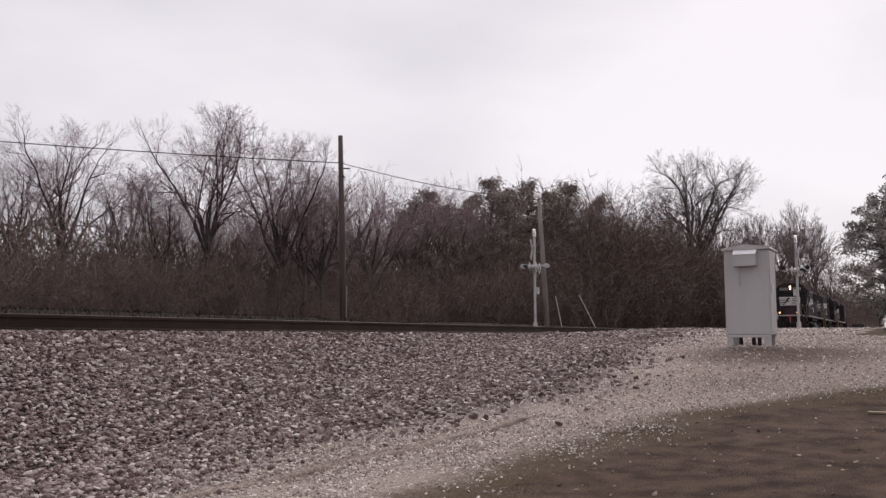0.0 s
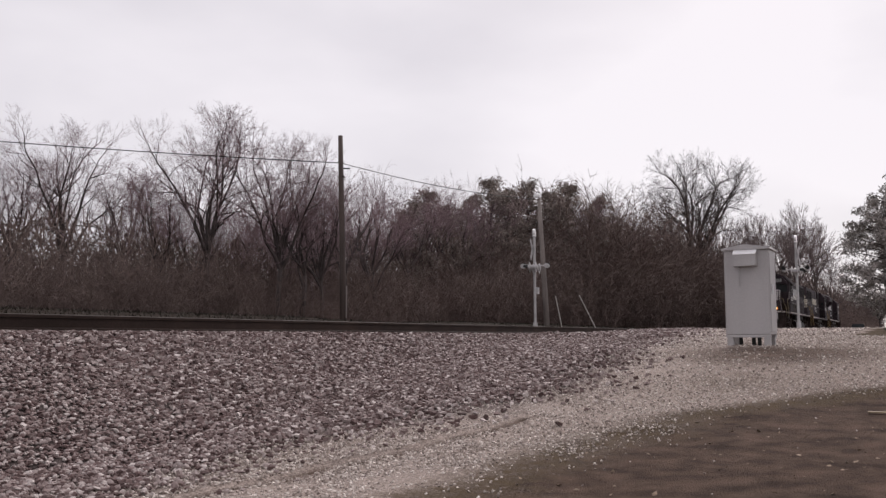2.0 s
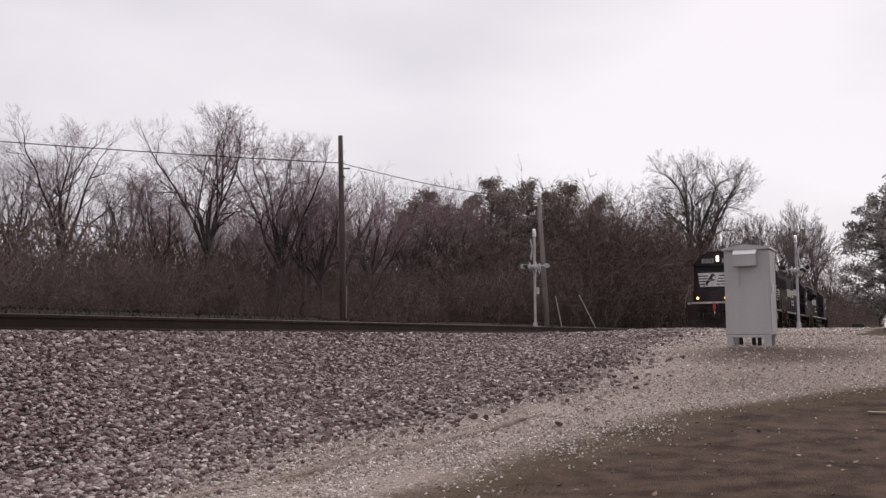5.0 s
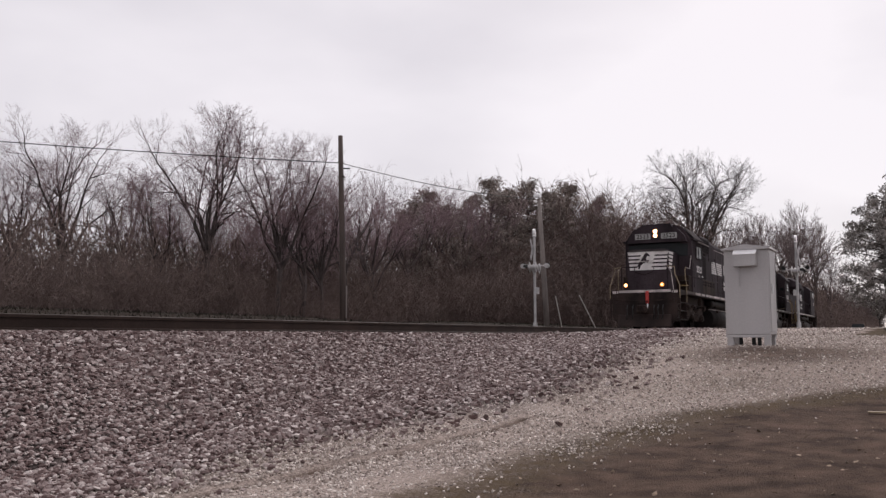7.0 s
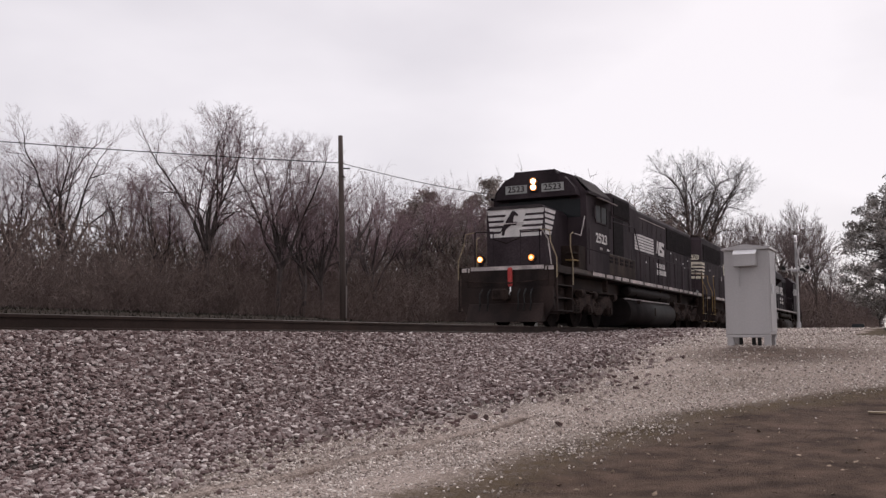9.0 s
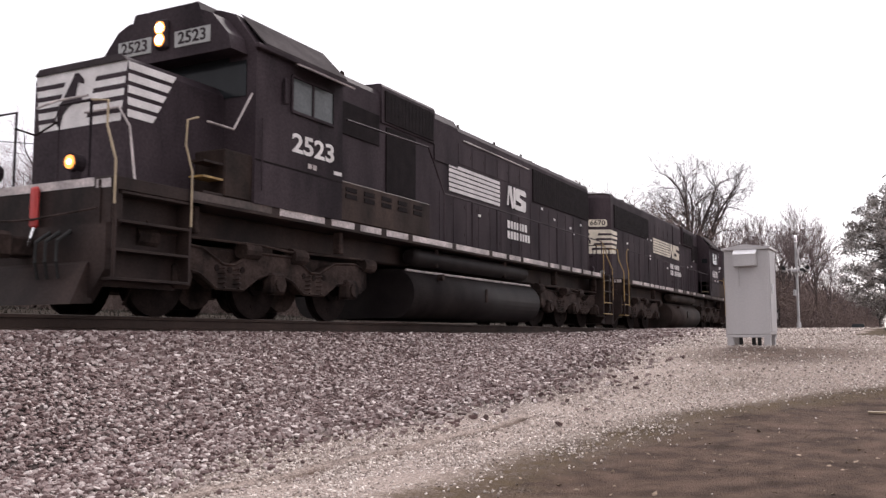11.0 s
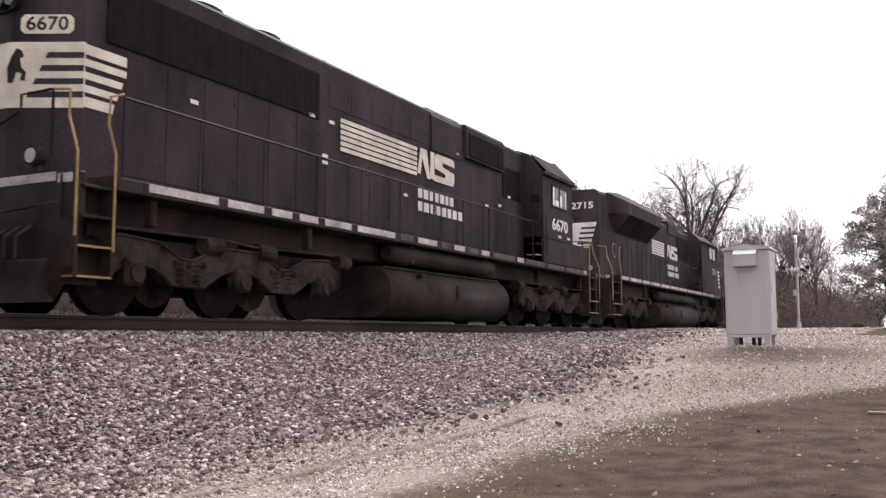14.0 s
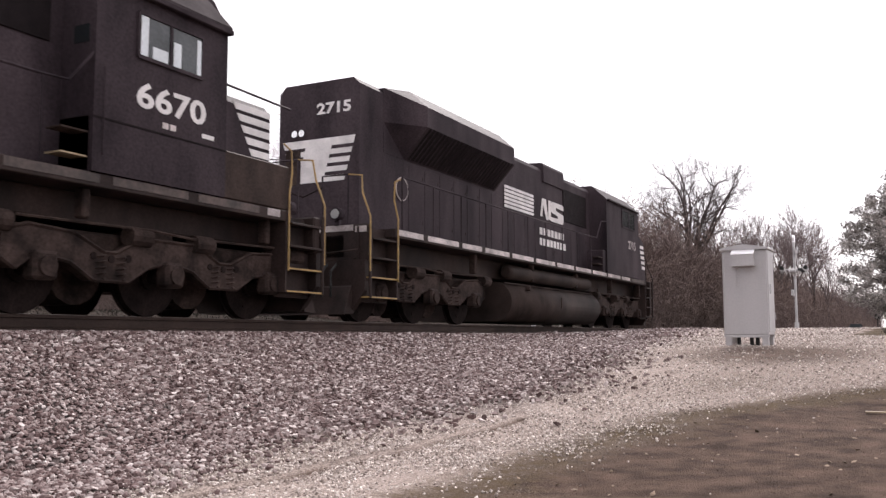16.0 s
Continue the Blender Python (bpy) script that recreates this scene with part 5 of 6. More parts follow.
def crossing_signal(x, y, turn, label):
    """A crossing mast: base, bell, crossbuck seen from behind, and two lamp heads on an arm."""
    z = high(x, y)
    s = thing("crossing_signal", pose(x, y, z, 0, 0, turn), label, "railway signal", "signals at the road crossing")
    part("base", Shape().box(-0.22, 0.22, -0.22, 0.22, -0.12, 0.10, 0.02).tube([(0, 0, 0.1), (0, 0, 0.4)], 0.11, 10), ALU, s)
    part("mast", Shape().tube([(0, 0, 0.1), (0, 0, 4.35)], 0.062, 10), ALU, s, "pale aluminium mast")
    part("cap", Shape().tube([(0, 0, 4.35), (0, 0, 4.42), (0, 0, 4.5)], 0.10, 10, 0.05), GALV_LIGHT, s)
    part("bell", Shape().disc((0, 0, 4.55), (0, 1, 0), 0.16, 0.10, 14), GALV_LIGHT, s)
    for a in (45, -45):
        m = Matrix.Translation((0, 0.09, 3.72)) @ Matrix.Rotation(radians(a), 4, "Y")
        b = Shape().box(-0.61, 0.61, -0.01, 0.01, -0.115, 0.115)
        b.v = [tuple(m @ Vector(p)) for p in b.v]
        part("crossbuck_blade", b, GALV, s, "pale back of a crossing board")
    part("arm", Shape().tube([(-0.42, 0, 2.9), (0.42, 0, 2.9)], 0.035, 8).box(-0.12, 0.12, -0.1, 0.1, 2.78, 3.02, 0.02), ALU, s)
    for px in (-0.40, 0.40):
        head = part("lamp_head", Shape().disc((px, 0.10, 2.9), (0, 1, 0), 0.12, 0.24, 14), GALV, s)
        part("backboard", Shape().disc((px, 0.14, 2.9), (0, 1, 0), 0.24, 0.012, 20), ALU, head)
        part("visor", Shape().prism([(px - 0.12, 2.9), (px - 0.1, 3.0), (px, 3.04), (px + 0.1, 3.0), (px + 0.12, 2.9), (px + 0.11, 2.9), (px, 3.02), (px - 0.11, 2.9)], 0.22, 0.42), RUBBER, head)
        head2 = part("lamp_head", Shape().disc((px, -0.10, 2.9), (0, 1, 0), 0.12, 0.2, 14), GALV, s)
        part("backboard", Shape().disc((px, -0.14, 2.9), (0, 1, 0), 0.24, 0.012, 20), ALU, head2)
    part("arm", Shape().tube([(0, -0.62, 3.0), (0, 0.62, 3.0)], 0.03, 8), ALU, s)
    for py in (-0.55, 0.55):
        head = part("lamp_head", Shape().disc((0.1, py, 3.0), (1, 0, 0), 0.11, 0.24, 14), ALU, s)
        part("visor", Shape().tube([(0.22, py, 3.06), (0.4, py, 3.06)], 0.1, 8), RUBBER, head)
    part("junction_box", Shape().box(-0.11, 0.11, -0.19, -0.06, 1.7, 2.0, 0.02), ALU, s)
    return s


crossing_signal(-5.0, 38.1, 100, "aluminium crossing signal mast with lamps beyond the track")
crossing_signal(5.29, 47.2, -94, "aluminium crossing signal mast with lamps beside the road")


def block_signal(x, y):
    """A low dark railway signal with two round heads, one over the other."""
    g = thing("railway_signal", pose(x, y, high(x, y), 0, 0, 0), "dark low railway signal mast with two round heads", "railway signal")
    part("base", Shape().box(-0.18, 0.18, -0.18, 0.18, -0.15, 0.12, 0.02), GRIME, g)
    part("mast", Shape().tube([(0, 0, 0.1), (0, 0, 2.95)], 0.05, 8), RUBBER, g)
    for z in (1.75, 2.68):
        head = part("signal_head", Shape().disc((0, -0.05, z), (0, 1, 0), 0.14, 0.26, 14), RUBBER, g)
        part("backboard", Shape().disc((0, -0.12, z), (0, 1, 0), 0.27, 0.02, 20), RUBBER, head)
        part("visor", Shape().prism([(-0.13, z), (-0.1, z + 0.11), (0, z + 0.15), (0.1, z + 0.11), (0.13, z), (0.11, z), (0, z + 0.12), (-0.11, z)], -0.40, -0.18), RUBBER, head)


block_signal(7.82, 90.0)


def utility_pole(x, y, top, lean, r, material, label):
    z = high(x, y) - 0.3
    p = thing("utility_pole", pose(x, y, z, 0, 0, 0), label, "utility pole", "poles of the cable line")
    part("shaft", Shape().tube([(0, 0, 0), (lean * 0.3, lean * 0.1, (top - z) * 0.33), (lean * 0.7, lean * 0.2, (top - z) * 0.7), (lean, lean * 0.3, top - z)], r, 12, r * 0.68), material, p, "", True)
    return p


# poles stand on a line a few metres beyond the track
P1, P2 = (-13.3, 34.9), (-11.3, 56.2)
first = utility_pole(*P1, 9.25, -0.22, 0.16, POLEWOOD, "dark weathered wooden pole with one cable")
part("cable_bracket", Shape().box(-0.32, -0.05, -0.12, 0.12, 7.05, 7.12, 0.01).tube([(-0.1, 0.0, 7.5), (0.15, 0.2, 7.5)], 0.03, 6), GRIME, first)
part("ground_wire_cover", Shape().box(0.13, 0.17, -0.04, 0.04, 0.4, 1.9, 0.01), POLEGREY, first)
second = utility_pole(*P2, 9.0, -0.42, 0.2, POLEGREY, "grey wooden pole with a lamp on top")
part("pole_lamp", Shape().disc((-0.45, -0.5, 9.1), (0, 0, 1), 0.22, 0.16, 14).disc((-0.45, -0.5, 9.22), (0, 0, 1), 0.14, 0.1, 12), GALV_LIGHT, second, "pale round lamp head")
part("lamp_arm", Shape().tube([(-0.42, -0.1, 8.95), (-0.45, -0.5, 9.1)], 0.03, 6), GALV, second)
third = utility_pole(-36.0, 12.5, 9.0, 0.1, 0.16, POLEWOOD, "dark weathered wooden pole with one cable")


def cable(a, b, sag, r, label="thin dark overhead cable between the poles"):
    a, b = Vector(a), Vector(b)
    pts = [a.lerp(b, k / 14) - Vector((0, 0, sag * 4 * (k / 14) * (1 - k / 14))) for k in range(15)]
    ob = part("overhead_cable", Shape().tube(pts, r, 5), WIRE, None)
    return tagged(ob, label, "cable", "overhead cables")


A1 = (P1[0] - 0.22, P1[1] - 0.02, 7.95)
cable((-36.0, 12.5, 8.7), A1, 0.25, 0.022)
cable(A1, (P2[0] - 0.4, P2[1] - 0.2, 8.95), 0.3, 0.022)

# guy wires of the grey pole with their pale guards
for gx, gy, t0 in ((-10.6, 57.2, 0.0), (-8.6, 58.6, 0.0)):
    g = thing("guy_wire", pose(gx, gy, high(gx, gy)), "steel guy wire with a pale plastic guard", "guy wire", "guys of the grey pole")
    foot, head = Vector((0, 0, -0.1)), Vector((P2[0] - 0.5 - gx, P2[1] - 0.1 - gy, 8.0))
    part("wire", Shape().tube([foot, head], 0.008, 5), WIRE, g)
    d = head.normalized()
    part("guard", Shape().tube([foot, foot + d * (2.3 if gx < -10 else 2.75)], 0.035, 8), GUARD, g, "pale plastic guard")


# ---- road crossing ----
def build_crossing():
    road = thing("road_crossing", pose(0, 43.2, 0), "level crossing of worn rubber and asphalt panels", "level crossing", kind="structure")
    rows = ((-2.4, -0.84), (-0.66, 0.66), (0.84, 2.4))
    for x0, x1 in rows:
        for k in range(5):
            part("crossing_panel", Shape().box(x0, x1, -4.2 + 1.7 * k, -2.53 + 1.7 * k, -0.3, 0.0, 0.015), PANEL, road)
    for x0, x1 in ((2.42, 60), (-60, -2.42)):
        s = Shape()
        part("road_surface", s.box(x0, x1, -3.6, 3.6, -0.4, 0.012, 0.01), PANEL, road, "patched grey asphalt")


build_crossing()


def parked_car(x, y, turn):
    z = high(x, y)
    c = thing("parked_car", pose(x, y, z, 0, 0, turn), "dark car standing far down beside the track", "car")
    body = [(-0.86, 0.25), (0.86, 0.25), (0.9, 0.55), (0.84, 0.85), (-0.84, 0.85), (-0.9, 0.55)]
    part("body", Shape().prism(body, -2.2, 2.2), DARKCAR, c)
    part("cabin", Shape().add([(-0.8, -1.7, 0.85), (0.8, -1.7, 0.85), (0.8, 1.2, 0.85), (-0.8, 1.2, 0.85), (-0.62, -1.2, 1.42), (0.62, -1.2, 1.42), (0.62, 0.5, 1.42), (-0.62, 0.5, 1.42)], [(0, 1, 5, 4), (1, 2, 6, 5), (2, 3, 7, 6), (3, 0, 4, 7), (4, 5, 6, 7)]), GLASS, c)
    part("roof", Shape().box(-0.6, 0.6, -1.15, 0.45, 1.415, 1.45, 0.01), DARKCAR, c)
    for px in (-0.8, 0.8):
        for py in (-1.35, 1.35):
            part("wheel", Shape().disc((px, py, 0.31), (1, 0, 0), 0.31, 0.2, 16), RUBBER, c)
        part("headlight", Shape().box(px * 0.8 - 0.14, px * 0.8 + 0.14, -2.22, -2.19, 0.6, 0.72), GALV_LIGHT, c)


parked_car(4.75, 118, 3)

# a thin pale strip of unclear stuff on the dirt, built as a flat board
board = part("board", Shape().box(-0.12, 0.6, -0.022, 0.022, 0.0, 0.012, 0.003), BEIGE, None)
board.matrix_basis = pose(9.82, 8.7, high(9.82, 8.7) + 0.012, 0, 0, 2)
tagged(board, "pale thin strip lying on the brown dirt", "board")


# ---- trees and brush ----
def tubes(segments, sides):
    """Branches as tapered bars: rows of start, end and two radii."""
    s = np.array(segments)
    a, b, r0, r1 = s[:, 0:3], s[:, 3:6], s[:, 6], s[:, 7]
    d = b - a
    d = d / np.maximum(np.linalg.norm(d, axis=1, keepdims=True), 1e-6)
    ref = np.where(np.abs(d[:, 2:3]) < 0.9, [[0, 0, 1.0]], [[1.0, 0, 0]])
    u = np.cross(d, ref)
    u /= np.linalg.norm(u, axis=1, keepdims=True)
    w = np.cross(d, u)
    ang = np.arange(sides) * 2 * np.pi / sides
    ring = u[:, None] * np.cos(ang)[None, :, None] + w[:, None] * np.sin(ang)[None, :, None]
    v = np.concatenate([a[:, None] + ring * r0[:, None, None], b[:, None] + ring * r1[:, None, None]], 1).reshape(-1, 3)
    k = np.arange(len(s))[:, None, None] * 2 * sides
    i = np.arange(sides)
    f = (k + np.stack([i, (i + 1) % sides, (i + 1) % sides + sides, i + sides], 1)[None]).reshape(-1, 4)
    return v, f


def sprigs(segments, rng):
    """The finest twigs as tapering slivers, one to a segment."""
    s = np.array(segments)
    a, b, r = s[:, 0:3], s[:, 3:6], s[:, 6:7]
    side = np.cross(b - a, rng.standard_normal((len(s), 3)))
    side /= np.maximum(np.linalg.norm(side, axis=1, keepdims=True), 1e-6)
    return np.stack([a - side * r, a + side * r, b], 1).reshape(-1, 3), np.arange(len(s) * 3).reshape(-1, 3)


def crown(thick, thin, rng, sides=3):
    """Limbs as bars and twigs as slivers in one heap of points and faces."""
    v, f = tubes(thick, sides)
    v2, f2 = sprigs(thin, rng)
    return np.concatenate([v, v2]), f.tolist() + (f2 + len(v)).tolist()


def heap(name, verts, faces, material, parent):
    me = bpy.data.meshes.new(name)
    me.from_pydata(verts.tolist(), [], faces)
    me.materials.append(material)
    ob = new(name, me)
    ob.parent = parent
    return ob


def grow(rng, out, fine, p, way, length, r, level, top, spread, rise):
    """One limb and, from it, its branches."""
    steps = 4 if level < 2 else (3 if level < 4 else 2)
    q, w = np.array(p), np.array(way)
    stops = []
    for k in range(steps):
        w = w + rng.standard_normal(3) * (0.10 if level == 0 else 0.2) + np.array([0, 0, rise])
        w /= np.linalg.norm(w)
        e = q + w * length / steps
        ra, rb = r * (1 - 0.42 * k / steps), r * (1 - 0.42 * (k + 1) / steps)
        (out if level < 3 else fine).append((*q, *e, ra, rb))
        q = e
        stops.append((q, w, rb))
    if level >= top:
        return
    n = (5, 4, 4, 4, 3, 3)[level]
    for k in range(n):
        at, wd, rr = stops[-1] if k < 2 else stops[rng.integers(max(0, steps - 3), steps)]
        side = np.cross(wd, rng.standard_normal(3))
        side /= max(np.linalg.norm(side), 1e-6)
        tilt = spread * rng.uniform(0.55, 1.25) * (0.55 if k == 0 else 1)
        nw = wd * math.cos(tilt) + side * math.sin(tilt)
        grow(rng, out, fine, at, nw, length * rng.uniform(0.55, 0.80), rr * (0.8 if k < 2 else 0.62), level + 1, top, spread, rise)


def bare_tree(seed, height, spread, rise, top=5, trunk=0.3, thick=0.022, min_r=0.005, skin=None):
    """A leafless tree of unit placement: trunk and limbs, and a crown of twigs."""
    rng = np.random.default_rng(seed)
    out, fine = [], []
    grow(rng, out, fine, (0, 0, -0.2), (0.03, 0, 1), height * trunk, height * thick, 0, top, spread, rise)
    out, fine = np.array(out), np.array(fine)
    mid = fine[:, 3:6].mean(0)
    for a in (out, fine):
        for i in (0, 1):
            a[:, i] -= mid[i] * a[:, 2] / mid[2]
            a[:, i + 3] -= mid[i] * a[:, 5] / mid[2]
    k = height / max(fine[:, 5].max(), 1)
    out[:, :6] *= k
    fine[:, :6] *= k
    fine[:, 6:] = np.maximum(fine[:, 6:], min_r)
    return rise_tree(rng, out, fine, min_r * 1.6, skin)


def rise_tree(rng, out, fine, cut, skin=None):
    """The tree's objects from its limbs and twigs; twigs thinner than cut fork once more into sprigs."""
    tree = thing("bare_tree", pose(0, 0, 0), "leafless grey-brown tree at the edge of the woods", "tree", "bare trees of the woods")
    v, f = tubes(out, 5)
    bulk("trunk", v, f, BARK, parent=tree)
    thin = fine[:, 6] <= cut
    twigs = [fine[thin]]
    base = fine[thin]
    span = np.linalg.norm(base[:, 3:6] - base[:, 0:3], axis=1, keepdims=True)
    for k in range(2):
        t = rng.uniform(0.2, 0.9, (len(base), 1))
        a = base[:, 0:3] * (1 - t) + base[:, 3:6] * t
        w = (base[:, 3:6] - base[:, 0:3]) / np.maximum(span, 1e-6) + rng.standard_normal((len(base), 3)) * 0.55
        twigs.append(np.concatenate([a, a + w * span * rng.uniform(0.5, 1.0, (len(base), 1)), base[:, 6:8] * 0.8], 1))
    v, f = crown(fine[~thin], np.concatenate(twigs), rng)
    heap("crown", v, f, skin or TWIG, tree)
    return tree


def vase_tree(seed, height, lean=0.74, stout=1.0, fine_r=0.012, skin=None):
    """A big old tree: a short trunk that parts into crooked, thick, rising limbs under a broad oval crown."""
    rng = np.random.default_rng(seed)
    out, fine = [], []
    fork = height * 0.36
    out.append((0, 0, -0.3, 0.1, 0, fork * 0.55, height * 0.034 * stout ** 2, height * 0.028 * stout ** 2))
    out.append((0.1, 0, fork * 0.55, 0, 0.1, fork, height * 0.028 * stout ** 2, height * 0.025 * stout ** 2))
    for k in range(7):
        a = 2 * math.pi * k / 7 + rng.uniform(-0.3, 0.3)
        tilt = (0.22, 0.75, 0.40, 0.62, 0.30, 0.80, 0.45)[k] * lean
        way = np.array([math.cos(a) * math.sin(tilt), math.sin(a) * math.sin(tilt), math.cos(tilt)])
        p, r, length = np.array([0, 0.1, fork * rng.uniform(0.85, 1.0)]), height * rng.uniform(0.013, 0.018) * stout, height * rng.uniform(0.46, 0.56)
        for i in range(6):
            way = way + rng.standard_normal(3) * 0.16 + np.array([0, 0, 0.07])
            way /= np.linalg.norm(way)
            q = p + way * length / 6
            r2 = r * 0.80
            out.append((*p, *q, r, r2))
            for _ in range(1 if i < 2 else 2):
                side = np.cross(way, rng.standard_normal(3))
                side /= np.linalg.norm(side)
                bend = rng.uniform(0.5, 1.0)
                grow(rng, out, fine, q, way * math.cos(bend) + side * math.sin(bend), length * (0.30 - 0.022 * i), r2 * 0.55, 2, 5, 0.62, 0.05)
            p, r = q, r2
        grow(rng, out, fine, p, way, length * 0.2, r, 2, 5, 0.6, 0.05)
    out, fine = np.array(out), np.array(fine)
    k = height / max(fine[:, 5].max(), out[:, 5].max())
    out[:, :6] *= k
    fine[:, :6] *= k
    fine[:, 6:] = np.maximum(fine[:, 6:], fine_r)
    return rise_tree(rng, out, fine, fine_r * 1.35, skin or BARK)


def spray_cloud(rng, centres, radii, per, size, stretch=(1, 1, 1)):
    """Small leaf blades scattered through clumps."""
    n = len(centres) * per
    c = np.repeat(centres, per, 0)
    r = np.repeat(radii, per)[:, None]
    d = rng.standard_normal((n, 3))
    d = d / np.linalg.norm(d, axis=1, keepdims=True) * rng.random((n, 1)) ** 0.45 * r * np.array(stretch)
    p = c + d
    a, b = rng.standard_normal((n, 3)), rng.standard_normal((n, 3))
    a /= np.linalg.norm(a, axis=1, keepdims=True)
    b /= np.linalg.norm(b, axis=1, keepdims=True)
    s = size * rng.uniform(0.6, 1.5, (n, 1))
    v = np.stack([p - a * s, p + b * s * 0.35, p + a * s, p - b * s * 0.35], 1).reshape(-1, 3)
    f = np.arange(n * 4).reshape(-1, 4)
    return v, f


def evergreen(seed, height, width, material, name, label, per=55, size=0.16, clumps=125):
    """A dark crown of many clumps of sprays on a trunk with limbs."""
    rng = np.random.default_rng(seed)
    tree = thing(name, pose(0, 0, 0), label, "tree", "evergreens of the woods")
    z = rng.uniform(0.14, 1.0, clumps)
    prof = np.sin(np.clip(z * 1.06, 0, 1) * np.pi * 0.93 + 0.1) ** 0.7
    a = rng.random(clumps) * 6.283
    rad = width * 0.5 * prof * rng.uniform(0.25, 1.05, clumps)
    c = np.stack([rad * np.cos(a), rad * np.sin(a), z * height * 0.97], 1)
    limbs = [(0, 0, -0.2, 0.05, 0, height * 0.5, height * 0.02, height * 0.013), (0.05, 0, height * 0.5, 0, 0, height * 0.95, height * 0.013, 0.02)]
    for q in c[::2]:
        limbs.append((0, 0, max(0.6, q[2] - rad.mean() * 0.5), *q, 0.05, 0.02))
    v, f = tubes(limbs, 5)
    bulk("trunk", v, f, BARK, parent=tree)
    v, f = spray_cloud(rng, c, height * rng.uniform(0.028, 0.072, clumps), per, size, (1.1, 1.1, 0.75))
    bulk("crown", v, f, material, parent=tree)
    return tree


def brush_clump(seed, count, height, width):
    """A thicket: many thin leaning stems wrapped in a haze of fine forking twigs."""
    rng = np.random.default_rng(seed)
    stems, twigs = [], []
    for _ in range(count):
        p = np.array([rng.normal(0, width * 0.3), rng.normal(0, width * 0.3), -0.2])
        w = np.array([rng.normal(0, 0.28), rng.normal(0, 0.28), 1.0])
        h = height * rng.uniform(0.4, 1.0)
        q = p
        for k in range(3):
            w = w + rng.standard_normal(3) * 0.28
            w /= np.linalg.norm(w)
            e = q + w * h / 3
            stems.append((*q, *e, 0.015 - 0.004 * k, 0.011 - 0.004 * k))
            for _ in range(9):
                a = q + (e - q) * rng.random()
                t = w * 0.8 + rng.standard_normal(3) * 0.6
                t /= np.linalg.norm(t)
                m = a + t * h * rng.uniform(0.10, 0.24)
                twigs.append((*a, *m, 0.013, 0))
                for _ in range(2):
                    t2 = t + rng.standard_normal(3) * 0.55
                    t2 /= np.linalg.norm(t2)
                    c = a + (m - a) * rng.uniform(0.4, 0.9)
                    twigs.append((*c, *(c + t2 * h * rng.uniform(0.05, 0.14)), 0.010, 0))
            q = e
    v, f = crown(stems, twigs, rng)
    b = thing("brush", pose(0, 0, 0), "brown leafless brush at the edge of the woods", "bush", "brush along the track")
    heap("crown", v, f, BRUSH, b)
    return b


def stand(ob, x, y, size, turn, tall=1.0):
    m = Matrix.Translation((x, y, high(x, y) - 0.05)) @ Matrix.Rotation(radians(turn), 4, "Z") @ Matrix.Diagonal((size, size, size * tall, 1))
    return copy_thing(ob, m)


def spot(bearing, dist):
    """A place seen from the camera's stand: degrees to the left of the track, metres."""
    a = radians(bearing)
    return EYE[0] - math.sin(a) * dist, EYE[1] + math.cos(a) * dist


